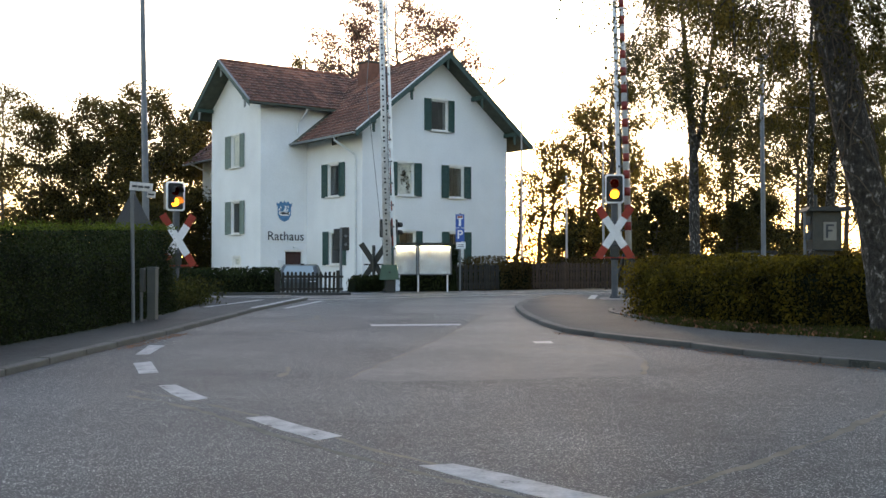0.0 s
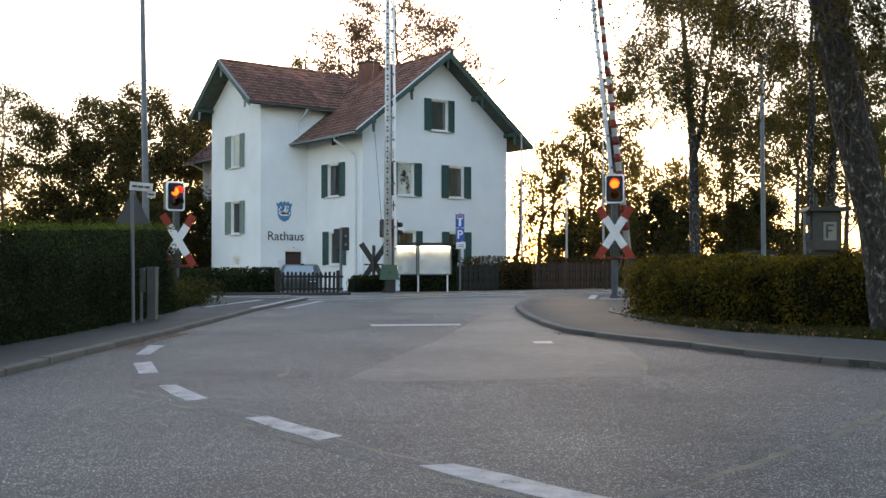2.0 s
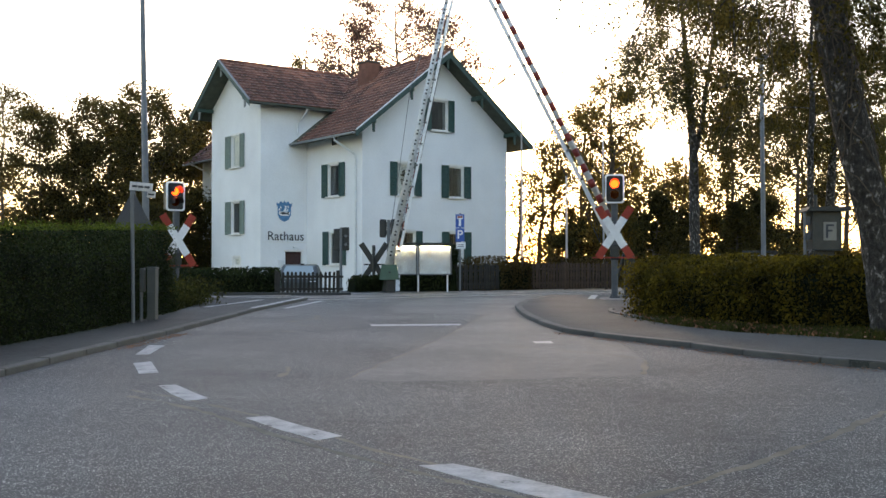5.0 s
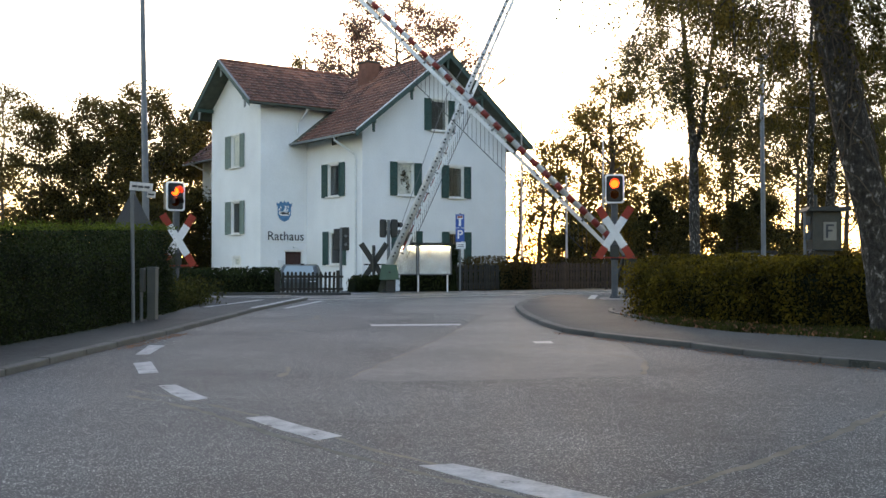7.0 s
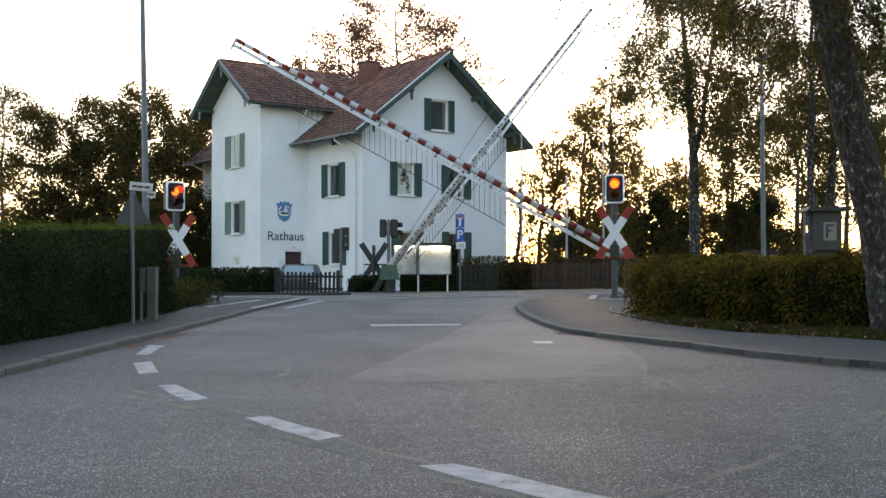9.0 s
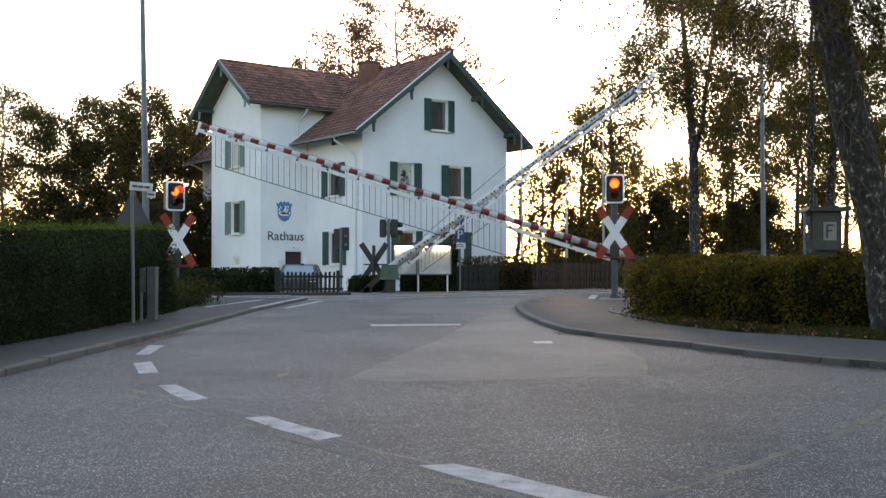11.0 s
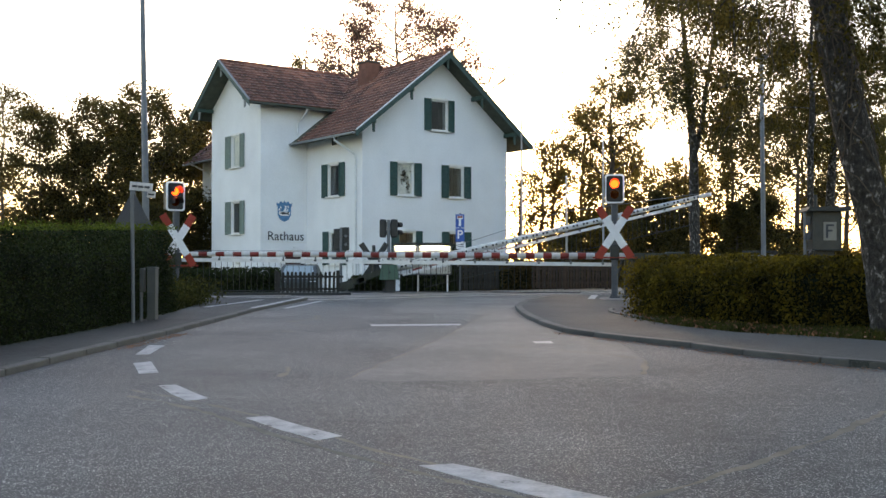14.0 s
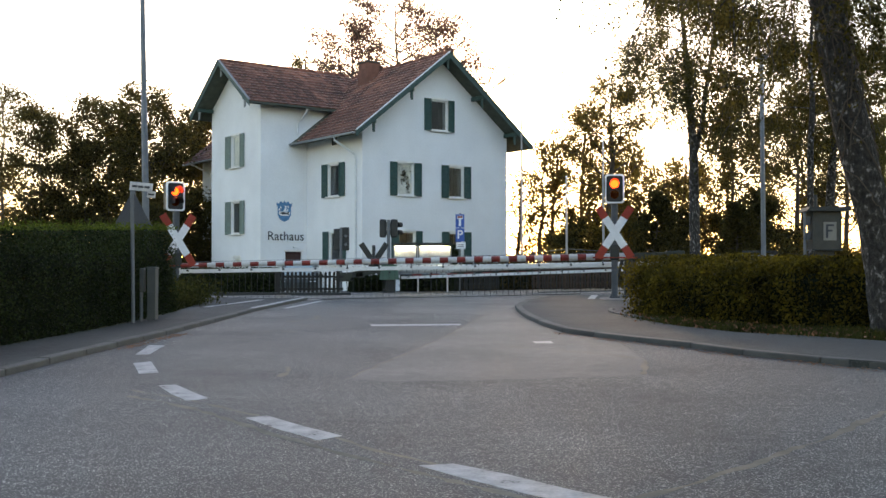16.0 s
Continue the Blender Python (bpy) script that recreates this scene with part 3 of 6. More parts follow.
def lay_tiles(parent, m, width, length, keep, single):
    """Tiles over a slope: m maps (across, up-slope, out) into the house. The first ones by `single` are objects of their own."""
    unit = tile_unit()
    unit.materials.append(M_TILE)
    unit.materials.append(M_TILE_EDGE)
    um = [f.material_index for f in unit.polygons]
    uv = [tuple(v.co) for v in unit.vertices]
    uf = [tuple(f.vertices) for f in unit.polygons]
    vs, fs, rng, made = [], [], random.Random(7), 0
    nx, ny = int(width / 0.25), int(length / 0.31)
    for j in range(ny):
        for i in range(nx):
            x, y = (i + 0.5) * width / nx, j * length / ny - 0.02
            if not keep(x, y + 0.15):
                continue
            t = m @ pose(x + rng.uniform(-0.006, 0.006), y + rng.uniform(-0.008, 0.008), 0.0, rng.uniform(-0.6, 0.6), 0, rng.uniform(-1.2, 1.2))
            if single(x, y) and made < 150:
                made += 1
                obj("tile", unit, None, parent, m=t)
                continue
            k = len(vs)
            vs += [t @ Vector(p) for p in uv]
            fs += [tuple(k + q for q in f) for f in uf]
    f = mesh_of("tile_field", vs, fs, M_TILES, parent)
    f["kind"] = "stuff"
    f.data.materials.append(M_TILE_EDGE)
    f.data.polygons.foreach_set("material_index", um * (len(fs) // len(um)))


def build_hall():
    rz = EAVE_Z + SLOPE * (RIDGE_X + 0.9)
    cutL = (-SLOPE, 1.0, EAVE_Z + SLOPE * 0.9 - 0.14)
    cutR = (SLOPE, 1.0, EAVE_Z + SLOPE * (W + 0.9) - 0.14)
    part("wall", wall_mesh("y", 0, W, FLOOR, 11, 0, 0.4, G_WIN, [cutL, cutR]), M_PLASTER, HALL)
    top = EAVE_Z + SLOPE * 0.9 - 0.14
    part("wall", wall_mesh("x", 0.4, DEEP, FLOOR, top, 0.0, 0.4, L_WIN), M_PLASTER, HALL)
    part("wall", wall_mesh("x", 0.4, DEEP, FLOOR, top, W - 0.4, W), M_PLASTER, HALL)
    part("wall", wall_mesh("y", 0.4, W - 0.4, FLOOR, 11, DEEP - 0.4, DEEP, (), [cutL, cutR]), M_PLASTER, HALL)
    c0 = (-T_SLOPE, 1.0, T_RIDGE - T_SLOPE * T_MID - 0.14)
    c1 = (T_SLOPE, 1.0, T_RIDGE + T_SLOPE * T_MID - 0.14)
    part("wall", wall_mesh("x", TY0, TY1, FLOOR, 11, TX, TX + 0.4, T_WIN, [c0, c1]), M_PLASTER, HALL)
    ttop = T_RIDGE - T_SLOPE * (T_MID - TY0) - 0.14
    part("wall", wall_mesh("y", TX + 0.4, 3.2, FLOOR, ttop, TY0, TY0 + 0.4, [DOOR]), M_PLASTER, HALL)
    part("wall", wall_mesh("y", TX + 0.4, 3.2, FLOOR, ttop, TY1 - 0.4, TY1), M_PLASTER, HALL)
    for i, w in enumerate(G_WIN):
        win = put_window("x", 0.0, w, (M_SHUTTER, (0.4, 0.4, 0.43, 0.42, 0.44)[i], (0.36, 0.42, 0.42, 0.36, 0.44)[i]), 0, "curtain" if i == 1 else "")
        if i == 1:
            # plants on the window sill, dark against the blind
            rng = np.random.default_rng(77)
            p = rng.normal(size=(90, 3)) * (0.1, 0.006, 0.14) + (0.02, 0.122, 5.1)
            q = rng.normal(size=(40, 3)) * (0.05, 0.006, 0.2) + (0.24, 0.122, 4.6)
            leaves_mesh("window_plant", np.vstack([p, q]), 0.1, rng, L_YEW, win, "dark house plant behind the pane")["kind"] = "stuff"
    for w in L_WIN:
        put_window("y", 0.0, (w[0], w[1], w[2], w[3]), (M_SHUTTER, 0.52, 0.5), 0, "")
    for i, w in enumerate(T_WIN):
        put_window("y", TX, w, (M_SHUTTER2, 0.62, 0.45) if i < 2 else None, 0, "curtain" if i != 1 else "")
    # entrance door with a stone lintel
    d = empty("entrance_door", pose((DOOR[0] + DOOR[1]) / 2, TY0, 0), HALL)
    bm = box(B(), 0, 0.15, 0.5, 0.9, 0.06, 2.03)
    for z in (-0.05, 0.6, 1.15):
        box(bm, 0, 0.115, z, 0.66, 0.02, 0.42, 0.008)
    part("door_leaf", bm, M_DOOR, d)
    part("lintel", box(B(), 0, -0.02, 1.57, 1.02, 0.06, 0.08, 0.01), M_STONE, d)
    part("door_lamp", box(B(), 0.05, -0.08, 1.75, 0.22, 0.12, 0.09, 0.02), M_WHITE, d, "small white lamp over the door")
    part("letter_box", box(B(), 0.85 - 1.55, -0.06, 0.98, 0.32, 0.1, 0.3, 0.02), M_WHITE, HALL, "small white box on the wall", m=pose((DOOR[0] + DOOR[1]) / 2, TY0, 0))
    # thin string course under the lettering
    part("string_course", box(B(), (TX + 0.05) / 2, TY0 - 0.008, 1.985, abs(TX) - 0.1, 0.02, 0.02), M_STONE, HALL)
    # lettering
    cu = bpy.data.curves.new("letters", "FONT")
    cu.body, cu.size, cu.extrude, cu.align_x = "Rathaus", 0.62, 0.008, "CENTER"
    cu.materials.append(M_INK)
    t = new("lettering", cu)
    me = bpy.data.meshes.new_from_object(t)
    bpy.data.objects.remove(t)
    xs = [v.co.x for v in me.vertices]
    k = 1.94 / (max(xs) - min(xs))
    for v in me.vertices:
        v.co.x *= k
    obj("lettering", me, None, HALL, "dark painted word on the white wall", m=pose(-1.16, TY0 - 0.012, 2.08, 90, 0, 0))
    # coat of arms
    arms = empty("coat_of_arms", pose(-1.25, TY0 - 0.012, 3.47), HALL)
    arms["label"] = "painted blue and white coat of arms"
    sh = [(-0.36, 0.3), (0.36, 0.3), (0.36, -0.15), (0.24, -0.38), (0, -0.5), (-0.24, -0.38), (-0.36, -0.15)]
    part("shield", prism(B(), sh, "y", 0, -0.01), M_CREST, arms)
    cr = [(-0.4, 0.26), (-0.44, 0.42), (-0.3, 0.38), (-0.2, 0.5), (-0.08, 0.42), (0, 0.54), (0.08, 0.42), (0.2, 0.5), (0.3, 0.38), (0.44, 0.42), (0.4, 0.26)]
    part("crown", prism(B(), cr, "y", 0, -0.012), M_CREST, arms)
    part("field", prism(B(), [(-0.29, 0.0), (0.29, 0.0), (0.29, -0.13), (0.2, -0.2), (-0.2, -0.2), (-0.29, -0.13)], "y", -0.012, -0.018), M_WHITE, arms)
    part("fish", prism(B(), [(-0.26, -0.08), (-0.1, -0.02), (0.12, -0.05), (0.26, 0.0), (0.22, -0.09), (0.26, -0.16), (0.1, -0.13), (-0.1, -0.15)], "y", -0.019, -0.024), M_INK, arms)
    for x, z in ((-0.2, 0.2), (0.2, 0.24), (-0.27, 0.1)):
        part("leaf_charge", prism(B(), [(x - 0.05, z), (x, z - 0.07), (x + 0.05, z), (x, z + 0.07)], "y", -0.012, -0.018), M_WHITE, arms)
    part("swan", prism(B(), [(-0.22, 0.06), (-0.04, 0.04), (0.05, 0.22), (-0.02, 0.3), (0.12, 0.28), (0.1, 0.06), (0.24, 0.16), (0.18, 0.04), (0.0, 0.01)], "y", -0.012, -0.018), M_WHITE, arms)
    # main roof
    roof = empty("roof", Matrix(), HALL)
    def rslab(name, axis, a, b, low, high, thick, material):
        (p0, z0), (p1, z1) = low, high
        return part(name, prism(B(), [(p0, z0), (p1, z1), (p1, z1 - thick), (p0, z0 - thick)], axis, a, b), material, roof)
    rslab("roof_boarding", "y", -0.9, DEEP + 0.6, (-0.9, EAVE_Z), (RIDGE_X, rz), 0.14, M_SOFFIT)
    rslab("roof_boarding", "y", -0.9, DEEP + 0.6, (W + 0.9, EAVE_Z), (RIDGE_X, rz), 0.14, M_SOFFIT)
    er, ir = T_MID - 3.45, TX - 0.9
    ez = T_RIDGE - T_SLOPE * 3.45
    rslab("roof_boarding", "x", ir, 4.1, (er, ez), (T_MID, T_RIDGE), 0.14, M_SOFFIT)
    rslab("roof_boarding", "x", ir, 4.1, (T_MID + 3.45, ez), (T_MID, T_RIDGE), 0.14, M_SOFFIT)
    # bargeboards and their pale cover strips
    for lowp in (-0.9, W + 0.9):
        rslab("bargeboard", "y", -0.94, -0.901, (lowp, EAVE_Z + 0.03), (RIDGE_X, rz + 0.03), 0.27, M_EAVE)
        rslab("cover_strip", "y", -0.97, -0.86, (lowp, EAVE_Z + 0.085), (RIDGE_X, rz + 0.085), 0.05, M_PIPE if lowp < 0 else M_EAVE)
    for lowp in (er, T_MID + 3.45):
        rslab("bargeboard", "x", ir - 0.04, ir - 0.001, (lowp, ez + 0.03), (T_MID, T_RIDGE + 0.03), 0.27, M_EAVE)
        rslab("cover_strip", "x", ir - 0.07, ir + 0.04, (lowp, ez + 0.085), (T_MID, T_RIDGE + 0.085), 0.05, M_ZINC)
    # purlin ends under the gables
    def zroof(x):
        return EAVE_Z + SLOPE * (min(x, W - x) + 0.9) - 0.14
    for x in (0.12, 2.2, RIDGE_X, W - 2.2, W - 0.12):
        z = zroof(x) - 0.12
        bm = box(B(), x, -0.42, z, 0.16, 0.9, 0.2, 0.02)
        part("purlin_end", bm, M_EAVE, roof)
        bm = B()
        prism(bm, [(-0.8, z - 0.08), (-0.72, z - 0.08), (-0.74, z - 0.42), (-0.79, z - 0.5)], "x", x - 0.06, x + 0.06)
        part("drop_ornament", bm, M_EAVE, roof)
    for y in (TY0 + 0.15, T_MID, TY1 - 0.15):
        z = T_RIDGE - T_SLOPE * abs(y - T_MID) - 0.28
        part("purlin_end", box(B(), TX - 0.42, y, z, 0.9, 0.16, 0.2, 0.02), M_EAVE, roof)
        bm = prism(B(), [(TX - 0.8, z - 0.08), (TX - 0.72, z - 0.08), (TX - 0.74, z - 0.42), (TX - 0.79, z - 0.5)], "y", y - 0.06, y + 0.06)
        part("drop_ornament", bm, M_ZINC, roof)
    # gutters and downpipes
    def gutter(a, b, material=M_ZINC):
        part("gutter", rod(B(), a, b, 0.058, seg=10), material, roof)
    gutter((-0.98, -0.9, EAVE_Z - 0.06), (-0.98, TY0 - 0.05, EAVE_Z - 0.06))
    gutter((-0.98, TY1 + 0.1, EAVE_Z - 0.06), (-0.98, DEEP + 0.6, EAVE_Z - 0.06))
    gutter((W + 0.98, -0.9, EAVE_Z - 0.06), (W + 0.98, DEEP + 0.6, EAVE_Z - 0.06))
    gutter((ir, er - 0.06, ez - 0.07), (-0.2, er - 0.06, ez - 0.07), M_SOFFIT)
    gutter((ir, T_MID + 3.51, ez - 0.07), (-0.2, T_MID + 3.51, ez - 0.07), M_SOFFIT)
    def pipe(pts):
        vs, fs = [], []
        tube(vs, fs, [Vector(p) for p in pts], [0.05] * len(pts), 8)
        mesh_of("downpipe", vs, fs, M_PIPE, HALL, "pale painted downpipe")
    pipe([(-0.98, 0.85, EAVE_Z - 0.1), (-0.95, 0.85, EAVE_Z - 0.25), (-0.1, 0.5, EAVE_Z - 0.85), (-0.07, 0.45, EAVE_Z - 1.1), (-0.07, 0.45, FLOOR)])
    pipe([(-0.35, er - 0.05, ez - 0.1), (-0.35, er + 0.05, ez - 0.25), (-0.55, TY0 - 0.07, ez - 0.75), (-0.55, TY0 - 0.07, 7.05)])
    pipe([(-0.98, DEEP - 0.6, EAVE_Z - 0.1), (-0.1, DEEP - 1.4, EAVE_Z - 0.7), (-0.08, DEEP - 1.6, FLOOR)])
    # small dark vent under the eaves
    vent = part("attic_vent", box(B(), -0.01, 2.44, 6.72, 0.04, 0.42, 0.36, 0.01), M_BLACK, HALL)
    for z in (6.62, 6.72, 6.82):
        part("vent_slat", box(B(), -0.035, 2.44, z, 0.02, 0.4, 0.03), M_DARKSTEEL, vent)
    # chimney
    ch = empty("chimney", pose(3.5, 4.95, 0), roof)
    part("chimney_shaft", box(B(), 0, 0, 10.15, 0.75, 0.9, 2.1, 0.02), M_BRICK, ch)
    part("cap", box(B(), 0, 0, 11.22, 0.86, 1.0, 0.1, 0.02), M_HUT, ch)
    # ridge caps
    for i in range(60):
        y = -0.85 + i * 0.31
        if y < DEEP + 0.4:
            part("ridge_tile", rod(B(), (RIDGE_X, y, rz + 0.02), (RIDGE_X, y + 0.34, rz + 0.04), 0.11, 0.1, 8), M_TILE, roof)
    for i in range(24):
        x = ir + 0.05 + i * 0.31
        part("ridge_tile", rod(B(), (x, T_MID, T_RIDGE + 0.04), (x + 0.34, T_MID, T_RIDGE + 0.02), 0.1, 0.11, 8), M_TILE, roof)
    # tile courses: main roof towards the yard, tower roof towards the street, and their far sides
    def slope_frame(origin, across, up):
        a, u2 = Vector(across).normalized(), Vector(up).normalized()
        n = a.cross(u2)
        m = Matrix((a, u2, n)).transposed().to_4x4()
        m.translation = Vector(origin)
        return m
    k = math.sqrt(1 + SLOPE ** 2)
    run = RIDGE_X + 0.9
    ls = run * k
    # main, west side: across runs along -y so that the normal points out
    m1 = slope_frame((-0.9, DEEP + 0.6, EAVE_Z), (0, -1, 0), (1, 0, SLOPE))
    tot = DEEP + 1.5
    def keep1(x, y):
        hy, hx = DEEP + 0.6 - x, -0.9 + y / k
        zt = T_RIDGE - T_SLOPE * abs(hy - T_MID)
        zm = EAVE_Z + SLOPE * (hx + 0.9)
        return not (abs(hy - T_MID) < 3.45 and zt > zm + 0.02)
    lay_tiles(roof, m1, tot, ls, keep1, lambda x, y: DEEP + 0.6 - x < 4.2 and y < 3.2)
    m2 = slope_frame((W + 0.9, -0.9, EAVE_Z), (0, 1, 0), (-1, 0, SLOPE))
    lay_tiles(roof, m2, tot, ls, lambda x, y: True, lambda x, y: False)
    kt = math.sqrt(1 + T_SLOPE ** 2)
    m3 = slope_frame((ir, er, ez), (1, 0, 0), (0, 1, T_SLOPE))
    def keep3(x, y):
        hx, hy = ir + x, er + y / kt
        return ez + T_SLOPE * y / kt > EAVE_Z + SLOPE * (hx + 0.9) - 0.02
    lay_tiles(roof, m3, 7.6, 3.45 * kt, keep3, lambda x, y: x < 4.0 and y < 4.0)
    m4 = slope_frame((4.2, T_MID + 3.45, ez), (-1, 0, 0), (0, -1, T_SLOPE))
    def keep4(x, y):
        return ez + T_SLOPE * y / kt > EAVE_Z + SLOPE * (4.2 - x + 0.9) - 0.02
    lay_tiles(roof, m4, 4.2 - ir, 3.45 * kt, keep4, lambda x, y: False)


# ---- the crossing's signals and barriers ----
def thing(name, m, label, category, group=""):
    return tagged(empty(name, m), label, category, group)


def andreas_cross(parent, y, z, half, wide, front=True, name="crossbuck"):
    """Crossed boards, red at the ends, white in the middle."""
    cb = empty(name, pose(0, y, z), parent)
    cb["label"] = "red and white crossed boards" if front else "grey back of the crossed boards"
    for s in (-1, 1):
        m = pose(0, 0 if s < 0 else -0.012, 0, 0, s * 57, 0)
        if front:
            part("white_board", box(B(), 0, 0, 0, half * 1.16, 0.012, wide, 0.003), M_WHITE, cb, m=m)
            for e in (-1, 1):
                part("red_end", box(B(), e * half * 0.79, 0, 0, half * 0.42, 0.012, wide, 0.003), M_RED, cb, m=m)
        else:
            part("board_back", box(B(), 0, 0, 0, half * 2, 0.014, wide, 0.003), M_DARKSTEEL, cb, m=m)
    return cb


LAMP_DISCS = []


def road_signal(name, x, y, turn, head_x, light_z, cross_z, label):
    s = thing(name, pose(x, y, 0, 0, 0, turn), label, "road signal", "signals at the crossing")
    part("post", rod(B(), (0, 0.12, -0.1), (0, 0.12, light_z - 0.36), 0.085, seg=16), M_POST, s)
    part("head_bracket", box(B(), 0, 0.17, light_z - 0.28, 0.1, 0.12, 0.2, 0.01), M_POST, s)
    part("foot", rod(B(), (0, 0.12, -0.02), (0, 0.12, 0.12), 0.14, seg=16), M_SIGNBACK, s)
    head = empty("signal_head", pose(head_x, 0, light_z), s)
    # white rim, black front with two round openings, hollow black housing behind
    bm = B()
    hw, hh = 0.25, 0.38
    outer = []
    for cx, cz, a0 in ((1, 1, 0), (-1, 1, 90), (-1, -1, 180), (1, -1, 270)):
        for i in range(5):
            a = radians(a0 + i * 22.5)
            outer.append((cx * (hw - 0.07) + 0.07 * math.cos(a), cz * (hh - 0.07) + 0.07 * math.sin(a)))
    inner = [(p * 0.84, z * 0.895) for p, z in outer]
    n = len(outer)
    vs = [bm.verts.new((p, yy, z)) for yy in (-0.02, 0.02) for p, z in outer] + [bm.verts.new((p, yy, z)) for yy in (-0.02, 0.02) for p, z in inner]
    for i in range(n):
        j = (i + 1) % n
        bm.faces.new((vs[i], vs[j], vs[2 * n + j], vs[2 * n + i]))
        bm.faces.new((vs[n + i], vs[3 * n + i], vs[3 * n + j], vs[n + j]))
        bm.faces.new((vs[i], vs[n + i], vs[n + j], vs[j]))
        bm.faces.new((vs[2 * n + i], vs[2 * n + j], vs[3 * n + j], vs[3 * n + i]))
    part("rim", bm, M_WHITE, head, "white rounded rim")
    holes_at = (0.135, -0.145)
    bm = B()
    ring = 24
    def face_with_hole(z0, z1, zc, r):
        w = inner[0][0] * 0 + hw * 0.86
        sq = []
        for i in range(ring):
            a = 2 * math.pi * i / ring
            c, d = math.cos(a), math.sin(a)
            k = min(w / abs(c) if abs(c) > 1e-6 else 9, ((z1 - zc) / d if d > 1e-6 else (zc - z0) / -d if d < -1e-6 else 9))
            sq.append((c * k, zc + d * k))
        o = [bm.verts.new((p, 0, z)) for p, z in sq]
        q = [bm.verts.new((r * math.cos(2 * math.pi * i / ring), 0, zc + r * math.sin(2 * math.pi * i / ring))) for i in range(ring)]
        e = [bm.verts.new((v.co.x, 0.06, v.co.z)) for v in q]
        for i in range(ring):
            j = (i + 1) % ring
            bm.faces.new((o[i], q[i], q[j], o[j]))
            bm.faces.new((q[i], e[i], e[j], q[j]))
    face_with_hole(0.0, hh * 0.9, holes_at[0], 0.118)
    face_with_hole(-hh * 0.9, 0.0, holes_at[1], 0.118)
    part("front_plate", bm, M_BLACK, head)
    bm = B()
    box(bm, 0, 0.26, 0, 0.42, 0.02, 0.68)
    for e in (-1, 1):
        box(bm, e * 0.2, 0.14, 0, 0.02, 0.24, 0.68)
        box(bm, 0, 0.14, e * 0.33, 0.38, 0.24, 0.02)
    box(bm, 0, 0.14, 0, 0.38, 0.24, 0.02)
    part("housing", bm, M_BLACK, head)
    for z, lens, nm in ((holes_at[0], M_REDLENS, "red_lens"), (holes_at[1], M_AMBER, "amber_lens")):
        bm = B()
        bmesh.ops.create_circle(bm, cap_ends=True, segments=24, radius=0.117, matrix=pose(0, 0.03, z, 90))
        l = part(nm, bm, lens, head)
        l.visible_shadow = False
        # hood: an open half sleeve over the lens
        bm = B()
        rows = []
        for yy, cut in ((0.0, 0), (-0.26, 1)):
            rows.append([bm.verts.new((0.126 * math.cos(radians(a)), yy, z + 0.126 * math.sin(radians(a)))) for a in range(-20, 201, 20)])
        for i in range(len(rows[0]) - 1):
            bm.faces.new((rows[0][i], rows[0][i + 1], rows[1][i + 1], rows[1][i]))
        part("hood", bm, M_BLACK, head)
        bm = B()
        bmesh.ops.create_cone(bm, cap_ends=True, segments=20, radius1=0.11, radius2=0.11, depth=0.012, matrix=pose(0, -0.008, 0, 90))
        lamp = part("lamp_disc", bm, M_BULB, head, "glowing lamp")
        bm = B()
        bmesh.ops.create_cone(bm, cap_ends=True, segments=20, radius1=0.114, radius2=0.114, depth=0.012, matrix=pose(0, 0.006, 0, 90))
        part("lamp_back", bm, M_BLACK, lamp)
        LAMP_DISCS.append((lamp, nm == "red_lens", z))
    andreas_cross(s, 0.0, cross_z, 0.78, 0.2)
    # the hinged bar under the cross
    part("rail_plate", box(B(), 0.0, 0.02, cross_z - 0.66, 1.15, 0.02, 0.04, 0.004), M_RED, s, "red edge of a small plate")
    part("clamp", box(B(), 0, 0.12, cross_z - 0.52, 0.24, 0.22, 0.4, 0.03), M_DARKSTEEL, s)
    return s


BARS, BOOMS, RAILS_LOW = [], [], []


